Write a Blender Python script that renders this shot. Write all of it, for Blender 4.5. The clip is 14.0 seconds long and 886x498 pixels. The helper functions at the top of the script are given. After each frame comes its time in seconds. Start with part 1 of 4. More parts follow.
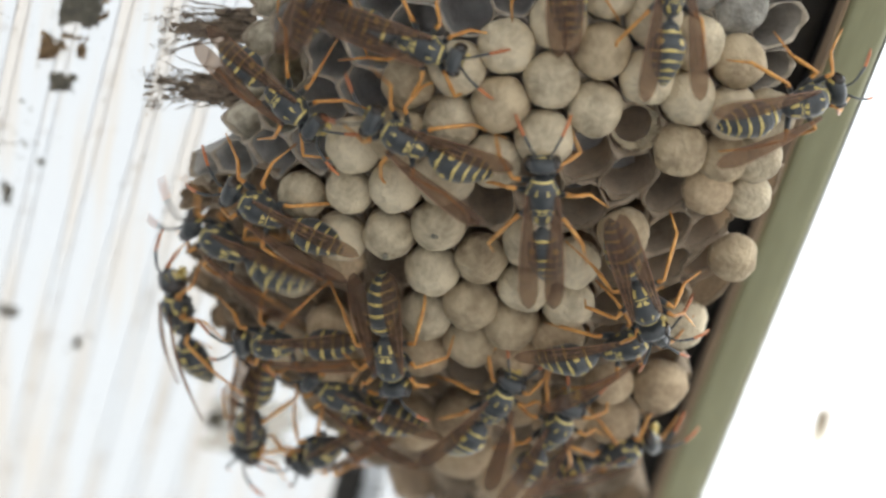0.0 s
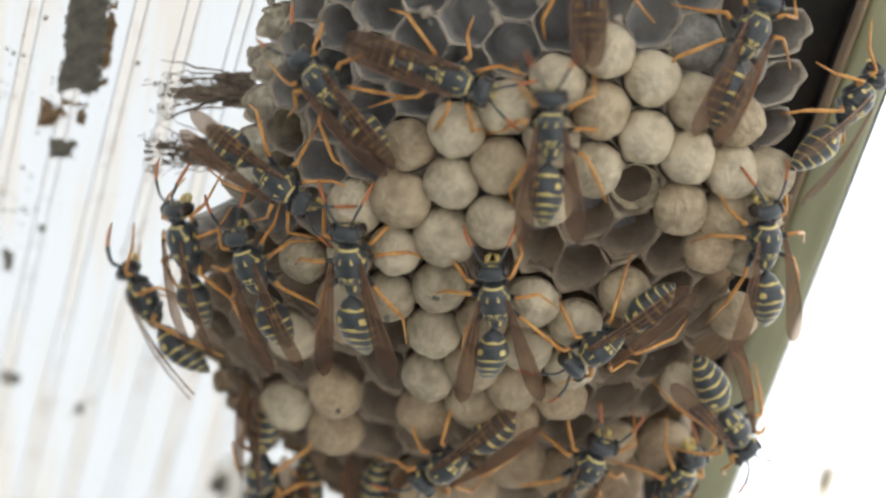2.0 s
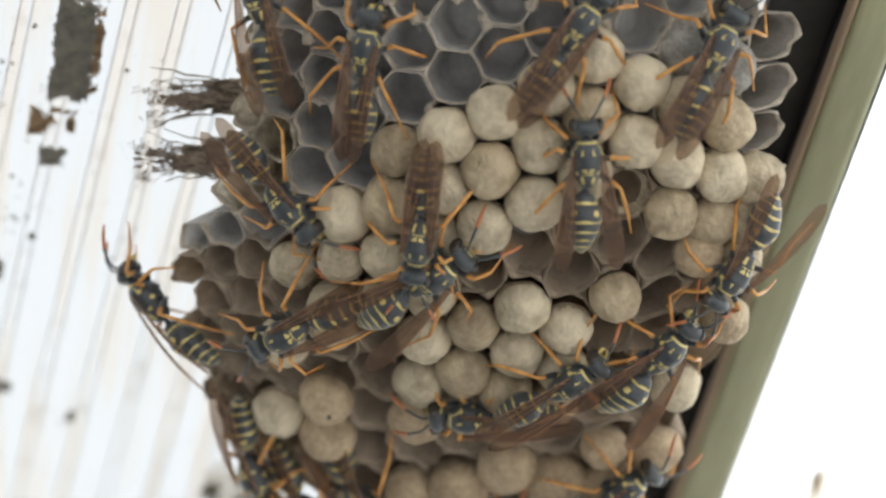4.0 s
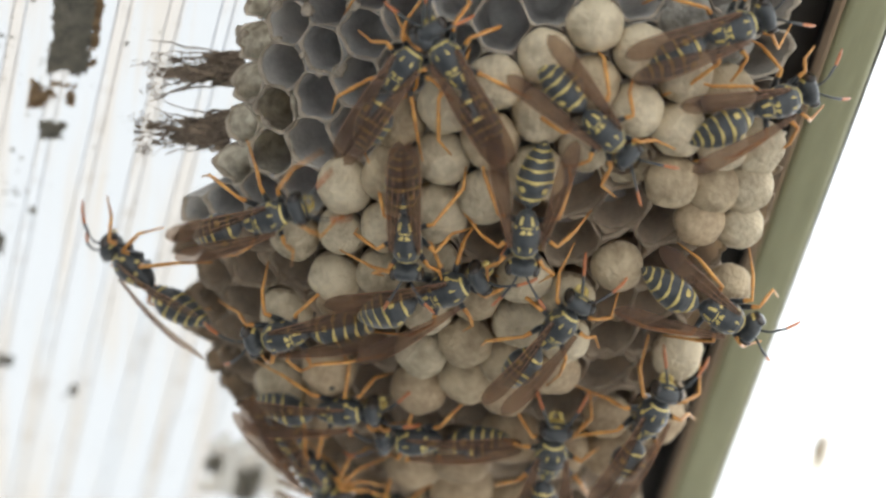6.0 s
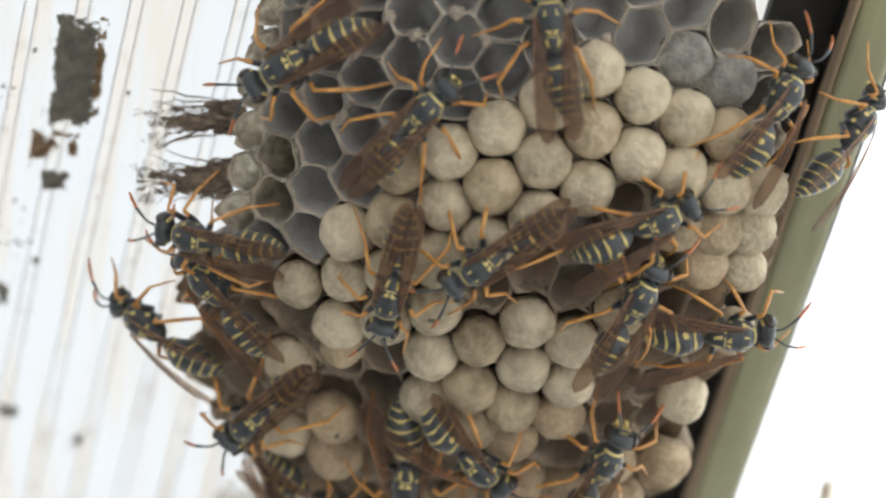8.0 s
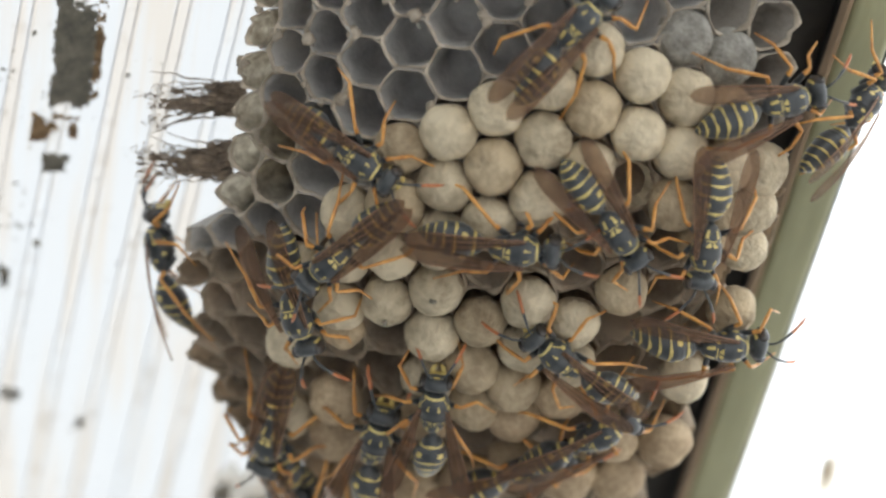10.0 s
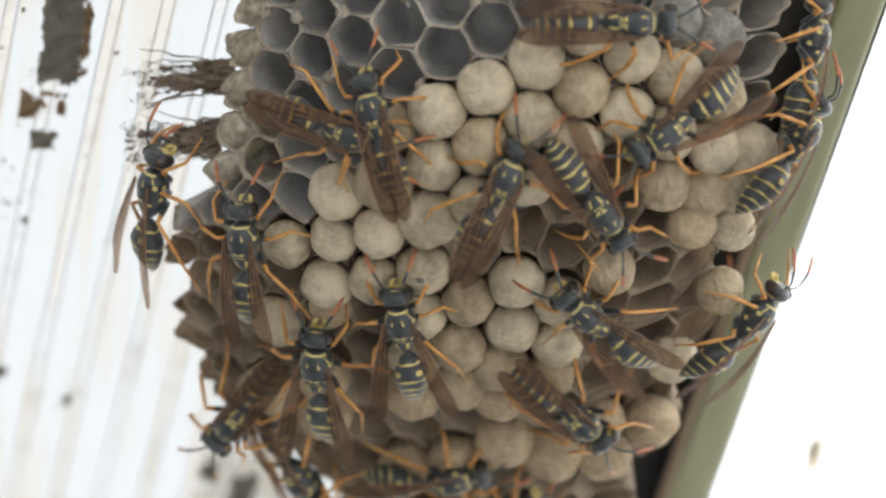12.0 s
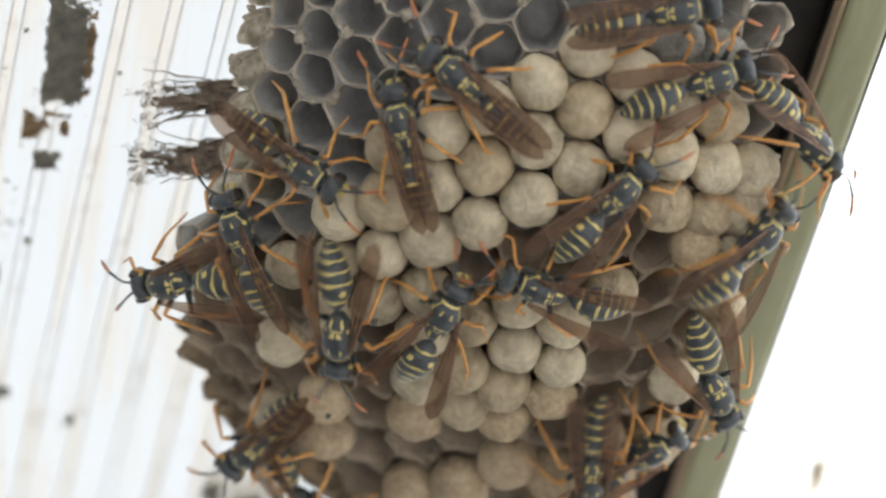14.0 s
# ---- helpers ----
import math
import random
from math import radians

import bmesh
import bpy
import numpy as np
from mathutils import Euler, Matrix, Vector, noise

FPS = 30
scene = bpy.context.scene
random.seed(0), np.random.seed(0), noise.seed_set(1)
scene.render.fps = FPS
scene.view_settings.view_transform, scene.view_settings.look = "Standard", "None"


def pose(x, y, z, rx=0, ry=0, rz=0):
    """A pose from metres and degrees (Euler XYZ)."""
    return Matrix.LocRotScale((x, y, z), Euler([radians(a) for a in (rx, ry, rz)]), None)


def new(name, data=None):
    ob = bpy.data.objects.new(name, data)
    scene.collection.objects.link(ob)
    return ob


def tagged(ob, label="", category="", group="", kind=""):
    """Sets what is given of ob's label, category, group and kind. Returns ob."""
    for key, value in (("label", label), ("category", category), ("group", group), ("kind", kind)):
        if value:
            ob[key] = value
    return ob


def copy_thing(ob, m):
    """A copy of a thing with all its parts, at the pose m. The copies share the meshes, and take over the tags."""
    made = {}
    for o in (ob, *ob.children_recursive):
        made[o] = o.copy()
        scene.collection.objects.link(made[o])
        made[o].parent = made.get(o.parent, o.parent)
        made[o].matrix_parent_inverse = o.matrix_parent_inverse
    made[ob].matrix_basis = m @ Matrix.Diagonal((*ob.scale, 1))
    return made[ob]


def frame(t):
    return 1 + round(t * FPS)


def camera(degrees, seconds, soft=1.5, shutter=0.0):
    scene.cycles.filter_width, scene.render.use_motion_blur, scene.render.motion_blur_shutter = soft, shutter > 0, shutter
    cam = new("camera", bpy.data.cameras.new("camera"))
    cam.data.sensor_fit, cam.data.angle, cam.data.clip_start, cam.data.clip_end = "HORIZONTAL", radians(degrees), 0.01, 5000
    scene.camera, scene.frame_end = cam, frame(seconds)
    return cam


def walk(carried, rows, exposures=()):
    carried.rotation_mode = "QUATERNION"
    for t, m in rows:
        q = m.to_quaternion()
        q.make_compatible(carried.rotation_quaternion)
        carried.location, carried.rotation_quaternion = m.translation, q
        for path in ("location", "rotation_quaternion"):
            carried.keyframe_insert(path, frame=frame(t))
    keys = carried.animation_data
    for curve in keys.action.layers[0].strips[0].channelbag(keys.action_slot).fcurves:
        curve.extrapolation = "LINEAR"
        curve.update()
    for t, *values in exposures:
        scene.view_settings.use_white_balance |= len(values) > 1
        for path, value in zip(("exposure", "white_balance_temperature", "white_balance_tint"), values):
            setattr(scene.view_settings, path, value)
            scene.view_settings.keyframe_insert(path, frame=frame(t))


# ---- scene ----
# ---- camera and its walk ----
cam = camera(14.0, 14.0, soft=2.6, shutter=0.5)
cam.data.dof.use_dof = True
cam.data.dof.focus_distance = 0.371
cam.data.dof.aperture_fstop = 19.0
REST = pose(0, 0, 1.6, 129, 0, 0)  # eye at 1.6 m, looking 39 degrees up under the roof
walk(cam, [
    (0, REST @ pose(0, 0, 0, -0.714, 0.101, 2.152)),
    (0.5, REST @ pose(0, 0, 0, -0.416, 0.224, 1.844)),
    (1, REST @ pose(0, 0, 0, 0.065, 0.154, 1.908)),
    (1.5, REST @ pose(0, 0, 0, 0.032, 0.094, 1.699)),
    (2, REST @ pose(0, 0, 0, 0.267, 0.117, 1.490)),
    (2.5, REST @ pose(0, 0, 0, 0.182, 0.169, 1.414)),
    (3, REST @ pose(0, 0, 0, 0.426, 0.151, 1.368)),
    (3.2, REST @ pose(0, 0, 0, 0.476, 0.138, 1.321)),
    (5.3, REST @ pose(0, 0, 0, 0.110, -0.266, 0.993)),
    (5.5, REST @ pose(0, 0, 0, 0.135, -0.230, 0.949)),
    (6, REST @ pose(0, 0, 0, -0.116, -0.015, 0.658)),
    (6.5, REST @ pose(0, 0, 0, -0.012, 0.038, 0.422)),
    (7, REST @ pose(0, 0, 0, -0.091, 0.071, 0.250)),
    (7.5, REST @ pose(0, 0, 0, 0.327, 0.087, 0.313)),
    (8, REST @ pose(0, 0, 0, 0.618, 0.038, 0.085)),
    (10.3, REST @ pose(0, 0, 0, 0.228, 0.053, -0.227)),
    (10.5, REST @ pose(0, 0, 0, 0.165, 0.049, -0.079)),
    (11, REST @ pose(0, 0, 0, -0.001, 0.001, 0.001)),
    (11.5, REST @ pose(0, 0, 0, 0.061, -0.086, 0.018)),
    (12, REST @ pose(0, 0, 0, -0.024, -0.138, 0.045)),
    (12.5, REST @ pose(0, 0, 0, 0.383, -0.124, -0.027)),
    (13, REST @ pose(0, 0, 0, 0.475, -0.038, 0.044)),
    (13.5, REST @ pose(0, 0, 0, 0.466, 0.023, 0.064)),
    (14, REST @ pose(0, 0, 0, 0.305, -0.094, 0.120)),
], exposures=[(0.0, 1.12), (14.0, 1.12)])

# ---- world, sun, exposure ----
SUN_UP, SUN_TURN = radians(56), radians(222)
world = bpy.data.worlds.new("sky")
world.use_nodes = True
scene.world = world
sky = world.node_tree.nodes.new("ShaderNodeTexSky")
sky.sky_type = "NISHITA"
sky.sun_disc = False
sky.sun_elevation, sky.sun_rotation = SUN_UP, SUN_TURN
background = world.node_tree.nodes["Background"]
background.inputs["Strength"].default_value = 0.12
world.node_tree.links.new(sky.outputs["Color"], background.inputs["Color"])
sun = new("sun", bpy.data.lights.new("sun", "SUN"))
sun.data.energy, sun.data.angle, sun.data.color = 5.0, radians(0.5), (0.975, 0.95, 0.87)
sun.rotation_euler = Vector((math.sin(SUN_TURN) * math.cos(SUN_UP), math.cos(SUN_TURN) * math.cos(SUN_UP),
                             math.sin(SUN_UP))).to_track_quat("Z", "Y").to_euler()


# ---- materials ----
def material(name, rough=0.6, metal=0.0):
    m = bpy.data.materials.new(name)
    m.use_nodes = True
    b = m.node_tree.nodes["Principled BSDF"]
    b.inputs["Roughness"].default_value, b.inputs["Metallic"].default_value = rough, metal
    return m, m.node_tree.nodes, m.node_tree.links, b


def varied(name, dark, light, scale, rough=0.6, bump=0.3, fine=5.0, stretch=(1, 1, 1), metal=0.0, random_tone=0.0, sub=0.0, height=0.0):
    """A surface whose colour varies at two scales, with grain as relief. scale: cycles per metre."""
    m, nodes, links, b = material(name, rough, metal)
    coord = nodes.new("ShaderNodeTexCoord")
    mapping = nodes.new("ShaderNodeMapping")
    mapping.inputs["Scale"].default_value = stretch
    links.new(coord.outputs["Object"], mapping.inputs["Vector"])
    big, small = nodes.new("ShaderNodeTexNoise"), nodes.new("ShaderNodeTexNoise")
    big.inputs["Scale"].default_value, small.inputs["Scale"].default_value = scale, scale * fine
    big.inputs["Detail"].default_value = small.inputs["Detail"].default_value = 4
    for tex in (big, small):
        links.new(mapping.outputs["Vector"], tex.inputs["Vector"])
    add = nodes.new("ShaderNodeMath")
    add.operation = "MULTIPLY_ADD"
    add.inputs[1].default_value = 0.4
    links.new(small.outputs["Fac"], add.inputs[0])
    links.new(big.outputs["Fac"], add.inputs[2])
    last = add
    if random_tone:
        info = nodes.new("ShaderNodeObjectInfo")
        tone = nodes.new("ShaderNodeMath")
        tone.operation = "MULTIPLY_ADD"
        tone.inputs[1].default_value = random_tone
        links.new(info.outputs["Random"], tone.inputs[0])
        links.new(add.outputs[0], tone.inputs[2])
        last = tone
    ramp = nodes.new("ShaderNodeValToRGB")
    ramp.color_ramp.elements[0].position, ramp.color_ramp.elements[1].position = 0.45, 0.95 + random_tone * 0.7
    ramp.color_ramp.elements[0].color, ramp.color_ramp.elements[1].color = (*dark, 1), (*light, 1)
    links.new(last.outputs[0], ramp.inputs["Fac"])
    links.new(ramp.outputs["Color"], b.inputs["Base Color"])
    relief = nodes.new("ShaderNodeBump")
    relief.inputs["Strength"].default_value, relief.inputs["Distance"].default_value = bump, height or 0.25 / (scale * fine)
    links.new(small.outputs["Fac"], relief.inputs["Height"])
    links.new(relief.outputs["Normal"], b.inputs["Normal"])
    if sub:
        through_it = nodes.new("ShaderNodeBsdfTranslucent")
        links.new(ramp.outputs["Color"], through_it.inputs["Color"])
        mix = nodes.new("ShaderNodeMixShader")
        mix.inputs["Fac"].default_value = sub
        links.new(b.outputs[0], mix.inputs[1])
        links.new(through_it.outputs[0], mix.inputs[2])
        links.new(mix.outputs[0], nodes["Material Output"].inputs["Surface"])
    return m


PAPER = varied("wasp_paper", (0.37, 0.36, 0.345), (0.78, 0.76, 0.73), 260, 0.9, 1.0, 7, random_tone=0.25, sub=0.56)
BROWN_PAPER = varied("brown_wasp_paper", (0.25, 0.197, 0.145), (0.63, 0.518, 0.388), 240, 0.9, 1.0, 7, random_tone=0.25, sub=0.48)
# thick opaque cell backs; right-rim cells also take it, their shade in the colour
BACK_SHADE_PAPER = varied("back_and_shaded_paper", (0.14, 0.125, 0.108), (0.34, 0.31, 0.27), 260, 0.9, 0.8, 6, random_tone=0.2)
CELL_FLOOR = varied("grey_cell_floor", (0.44, 0.43, 0.415), (0.74, 0.725, 0.7), 260, 0.9, 0.8, 6, random_tone=0.25, sub=0.25)
# thin translucent edge paper, with sunlit glints put into its pale speckles
SUNLIT_EDGE_PAPER = varied("sunlit_edge_paper", (0.4, 0.35, 0.28), (0.98, 0.95, 0.86), 800, 0.35, 1.0, 3, random_tone=0.1, sub=0.8, height=0.0008)
GREY_SILK = varied("grey_silk", (0.22, 0.205, 0.175), (0.5, 0.475, 0.42), 1.6, 0.8, 0.9, 4, sub=0.3, height=0.0004)
RIM = varied("paper_rim", (0.3, 0.25, 0.19), (0.7, 0.61, 0.49), 420, 0.9, 0.8, 5, sub=0.2)
SILK = varied("silk", (0.25, 0.197, 0.127), (0.67, 0.57, 0.4), 1.3, 0.75, 0.8, 3.2, (1, 1, 0.45), random_tone=0.3, sub=0.12, height=0.0006)
OLD_SILK = varied("brown_silk", (0.26, 0.18, 0.108), (0.58, 0.45, 0.29), 1.3, 0.8, 0.6, 4, random_tone=0.2, sub=0.12, height=0.00025)
BROWN_RIM = varied("brown_paper_rim", (0.2, 0.15, 0.1), (0.46, 0.37, 0.27), 300, 0.9, 0.6, 5, sub=0.2)
CAP_BASE = varied("stained_silk", (0.22, 0.15, 0.085), (0.54, 0.44, 0.3), 2.2, 0.85, 0.8, 4, random_tone=0.2, sub=0.1, height=0.00025)
OCHRE_SILK = varied("ochre_silk", (0.22, 0.158, 0.094), (0.56, 0.45, 0.295), 1.3, 0.75, 0.8, 3.2, (1, 1, 0.45), random_tone=0.2, sub=0.12, height=0.0006)
EGG = varied("egg", (0.6, 0.58, 0.5), (0.85, 0.83, 0.76), 900, 0.35, 0.1, 3)
BLACK = varied("black_cuticle", (0.021, 0.0245, 0.027), (0.046, 0.051, 0.054), 900, 0.36, 0.25, 4)
BLACK.node_tree.nodes["Principled BSDF"].inputs["Sheen Weight"].default_value = 0.2  # short pale hair, its sheen also lifts the black like lens haze
EYE = varied("dark_eye", (0.02, 0.018, 0.016), (0.05, 0.04, 0.034), 900, 0.15, 0.1, 4)
ANTENNA = varied("red_orange_cuticle", (0.32, 0.09, 0.03), (0.62, 0.24, 0.09), 700, 0.4, 0.2, 4)
YELLOW = varied("yellow_cuticle", (0.44, 0.33, 0.09), (0.7, 0.56, 0.21), 700, 0.4, 0.2, 4)
VEIN = varied("wing_vein", (0.12, 0.058, 0.03), (0.26, 0.135, 0.07), 700, 0.4, 0.2, 4)
ORANGE = varied("orange_cuticle", (0.34, 0.125, 0.024), (0.72, 0.37, 0.1), 700, 0.4, 0.2, 4)
GREEN_METAL = varied("painted_metal", (0.23, 0.228, 0.128), (0.39, 0.38, 0.228), 60, 0.45, 0.15, 12, (1, 0.15, 1))
# tan colour for the highlight along the bar's left edge
EDGE_LIGHT = varied("tan_edge_highlight", (0.2, 0.13, 0.075), (0.4, 0.29, 0.18), 120, 0.6, 0.3, 8, (1, 0.15, 1))
# dark grey that carries the shade of the bar's far side
SHADED = varied("shaded_grey_metal", (0.07, 0.07, 0.055), (0.15, 0.15, 0.12), 80, 0.5, 0.2, 8)
# dark batten strip; on the bar, shade put into a near-black colour
DARK_AND_SHADED_METAL = varied("dark_and_shaded_metal", (0.012, 0.01, 0.008), (0.03, 0.024, 0.018), 80, 0.7, 0.3, 8)
PALE = varied("pale_plastic", (0.5, 0.52, 0.54), (0.7, 0.72, 0.74), 90, 0.5, 0.15, 8)
PLASTER = varied("plaster", (0.42, 0.4, 0.36), (0.62, 0.6, 0.55), 4, 0.9, 0.3, 30)
DIRT = varied("dirt", (0.09, 0.086, 0.07), (0.25, 0.225, 0.175), 500, 0.95, 1.0, 5)
RUST = varied("rusty_dirt", (0.09, 0.05, 0.022), (0.36, 0.24, 0.13), 900, 0.95, 1.0, 4)
TUFT = varied("dark_fibre", (0.14, 0.104, 0.08), (0.4, 0.31, 0.225), 700, 0.9, 0.5, 4, sub=0.3)
GROUND = varied("pale_gravel", (0.28, 0.28, 0.275), (0.47, 0.465, 0.455), 0.8, 0.95, 0.4, 12)


def wing_material():
    m, nodes, links, b = material("amber_wing", 0.35)
    b.inputs["Base Color"].default_value = (0.155, 0.102, 0.078, 1)
    clear = nodes.new("ShaderNodeBsdfTransparent")
    clear.inputs["Color"].default_value = (0.885, 0.805, 0.735, 1)
    coord, tex = nodes.new("ShaderNodeTexCoord"), nodes.new("ShaderNodeTexNoise")
    tex.inputs["Scale"].default_value = 500
    links.new(coord.outputs["Object"], tex.inputs["Vector"])
    spread = nodes.new("ShaderNodeMapRange")
    spread.inputs["To Min"].default_value, spread.inputs["To Max"].default_value = 0.2, 0.46
    links.new(tex.outputs["Fac"], spread.inputs["Value"])
    mix = nodes.new("ShaderNodeMixShader")
    links.new(spread.outputs["Result"], mix.inputs["Fac"])
    glow, film = nodes.new("ShaderNodeBsdfTranslucent"), nodes.new("ShaderNodeMixShader")
    glow.inputs["Color"].default_value = (0.4, 0.29, 0.22, 1)
    film.inputs["Fac"].default_value = 0.5
    links.new(b.outputs[0], film.inputs[1])
    links.new(glow.outputs[0], film.inputs[2])
    links.new(clear.outputs[0], mix.inputs[1])
    links.new(film.outputs[0], mix.inputs[2])
    links.new(mix.outputs[0], nodes["Material Output"].inputs["Surface"])
    return m


def roof_material(name, dirt, clear, start=0.5):
    """Milky plastic sheet that lets daylight through, with run-off streaks along it."""
    m, nodes, links, b = material(name, 0.35)
    coord, mapping = nodes.new("ShaderNodeTexCoord"), nodes.new("ShaderNodeMapping")
    mapping.inputs["Scale"].default_value = (1, 0.05, 1)
    links.new(coord.outputs["Object"], mapping.inputs["Vector"])
    streak, blotch = nodes.new("ShaderNodeTexNoise"), nodes.new("ShaderNodeTexNoise")
    streak.inputs["Scale"].default_value, blotch.inputs["Scale"].default_value = 430, 200
    streak.inputs["Detail"].default_value, blotch.inputs["Detail"].default_value = 5, 8
    links.new(mapping.outputs["Vector"], streak.inputs["Vector"])
    links.new(coord.outputs["Object"], blotch.inputs["Vector"])
    ramp = nodes.new("ShaderNodeValToRGB")
    ramp.color_ramp.elements[0].position, ramp.color_ramp.elements[1].position = start, start + 0.14
    ramp.color_ramp.elements[0].color = (clear * 0.95, clear * 0.985, clear, 1)
    ramp.color_ramp.elements[1].color = (clear * (1 - 0.14 * dirt), clear * (1 - 0.25 * dirt), clear * (1 - 0.44 * dirt), 1)
    links.new(streak.outputs["Fac"], ramp.inputs["Fac"])
    spots = nodes.new("ShaderNodeValToRGB")
    spots.color_ramp.elements[0].position, spots.color_ramp.elements[1].position = start + 0.16 if start > 0.45 else 0.52, 0.74
    spots.color_ramp.elements[0].color, spots.color_ramp.elements[1].color = (1, 1, 1, 1), (0.45, 0.36, 0.26, 1)
    links.new(blotch.outputs["Fac"], spots.inputs["Fac"])
    blend = nodes.new("ShaderNodeMixRGB")
    blend.blend_type = "MULTIPLY"
    blend.inputs["Fac"].default_value = 0.8 * dirt
    links.new(ramp.outputs["Color"], blend.inputs["Color1"])
    links.new(spots.outputs["Color"], blend.inputs["Color2"])
    links.new(blend.outputs["Color"], b.inputs["Base Color"])
    glow = nodes.new("ShaderNodeBsdfTranslucent")
    links.new(blend.outputs["Color"], glow.inputs["Color"])
    mix = nodes.new("ShaderNodeMixShader")
    mix.inputs["Fac"].default_value = 0.9
    links.new(b.outputs[0], mix.inputs[1])
    links.new(glow.outputs[0], mix.inputs[2])
    links.new(mix.outputs[0], nodes["Material Output"].inputs["Surface"])
    return m


def stain_material():
    """A brown film that dulls the light coming through the roof."""
    m, nodes, links, b = material("brown_film", 0.8)
    b.inputs["Base Color"].default_value = (0.36, 0.31, 0.25, 1)
    clear = nodes.new("ShaderNodeBsdfTransparent")
    clear.inputs["Color"].default_value = (0.85, 0.82, 0.77, 1)
    mix = nodes.new("ShaderNodeMixShader")
    mix.inputs["Fac"].default_value = 0.1
    links.new(clear.outputs[0], mix.inputs[1])
    links.new(b.outputs[0], mix.inputs[2])
    links.new(mix.outputs[0], nodes["Material Output"].inputs["Surface"])
    return m


STAIN = stain_material()
WING = wing_material()
ROOF = roof_material("weathered_milky_plastic", 0.4, 0.3)
ROOF_RIB = roof_material("stained_milky_plastic", 0.36, 0.305, 0.4)
ROOF_LINE = roof_material("brown_stained_plastic", 0.36, 0.3, 0.4)
# right sheet: its stronger light is put into a paler copy of the plastic
ROOF_BRIGHT = roof_material("milky_plastic", 0.1, 0.8)


# ---- building helpers ----
def part(name, bm, mats, parent=None, label="", smooth=True):
    """Links a bmesh as one mesh object, under a thing or a part."""
    mesh = bpy.data.meshes.new(name)
    bmesh.ops.recalc_face_normals(bm, faces=bm.faces[:])
    bm.to_mesh(mesh)
    bm.free()
    for m in mats if isinstance(mats, (list, tuple)) else (mats,):
        mesh.materials.append(m)
    if smooth:
        mesh.polygons.foreach_set("use_smooth", [True] * len(mesh.polygons))
    ob = new(name, mesh)
    ob.parent = parent
    return tagged(ob, label)


def mesh_part(name, verts, faces, mats, parent=None, indices=None, smooth=False, label=""):
    mesh = bpy.data.meshes.new(name)
    mesh.from_pydata([tuple(v) for v in verts], [], faces)
    for m in mats if isinstance(mats, (list, tuple)) else (mats,):
        mesh.materials.append(m)
    if indices:
        mesh.polygons.foreach_set("material_index", indices)
    mesh.polygons.foreach_set("use_smooth", [smooth] * len(mesh.polygons))
    mesh.update()
    ob = new(name, mesh)
    ob.parent = parent
    return tagged(ob, label)


def tube(bm, points, radii, sides=8, index=None):
    """A round tube along points, with a radius at each; index gives each stretch its material."""
    rings = []
    for k, p in enumerate(points):
        p = Vector(p)
        ahead = Vector(points[min(k + 1, len(points) - 1)]) - Vector(points[max(k - 1, 0)])
        q = ahead.to_track_quat("Z", "Y").to_matrix()
        rings.append([bm.verts.new(p + q @ Vector((radii[k] * math.cos(a), radii[k] * math.sin(a), 0)))
                      for a in (2 * math.pi * s / sides for s in range(sides))])
    for k in range(len(rings) - 1):
        for s in range(sides):
            face = bm.faces.new((rings[k][s], rings[k][(s + 1) % sides], rings[k + 1][(s + 1) % sides], rings[k + 1][s]))
            face.material_index = index[k] if index else 0
    for ring, k in ((rings[0], 0), (rings[-1], -1)):
        face = bm.faces.new(ring)
        face.material_index = index[k] if index else 0


def lathe_y(bm, profile, sides, paint=None, flat=1.0, bend=0.0, aside=0.0):
    """A body along y from (y, radius) rows; flat squeezes its height, bend lowers it behind; paint picks a material by (y, turn)."""
    rings = []
    for y, r in profile:
        sag = -bend * max(0.0, -y - 3) ** 2
        off = aside * max(0.0, -y - 2.5) ** 1.5
        rings.append([bm.verts.new((off + r * math.sin(a), y, sag + r * flat * math.cos(a))) for a in (2 * math.pi * s / sides for s in range(sides))])
    for k in range(len(rings) - 1):
        for s in range(sides):
            face = bm.faces.new((rings[k][s], rings[k][(s + 1) % sides], rings[k + 1][(s + 1) % sides], rings[k + 1][s]))
            if paint:
                y = (profile[k][0] + profile[k + 1][0]) / 2
                turn = (s + 0.5) / sides * 2 * math.pi
                face.material_index = paint(y, turn if turn <= math.pi else turn - 2 * math.pi)
    bm.faces.new(rings[0])
    bm.faces.new(rings[-1])


def box(bm, lo, hi, bevel=0.0):
    made = bmesh.ops.create_cube(bm, size=1.0)["verts"]
    for v in made:
        v.co = Vector([lo[k] + (v.co[k] + 0.5) * (hi[k] - lo[k]) for k in range(3)])
    if bevel:
        bmesh.ops.bevel(bm, geom=list({e for v in made for e in v.link_edges}), offset=bevel, segments=3, affect="EDGES", profile=0.5)


# ---- large structure ----
ALONG = math.degrees(math.atan2(0.146, 1.0))  # the roof's ribs and the bar run this way
ROOF_Z, BAR_Z = 1.8651, 1.8561


def make_ground():
    bm = bmesh.new()
    bmesh.ops.create_grid(bm, x_segments=60, y_segments=60, size=300)
    for v in bm.verts:
        v.co.z = 0.15 * noise.noise(v.co * 0.05) - 0.15
    ground = part("ground", bm, GROUND)
    tagged(ground, "pale dry gravel far below the roof", "ground", kind="structure")


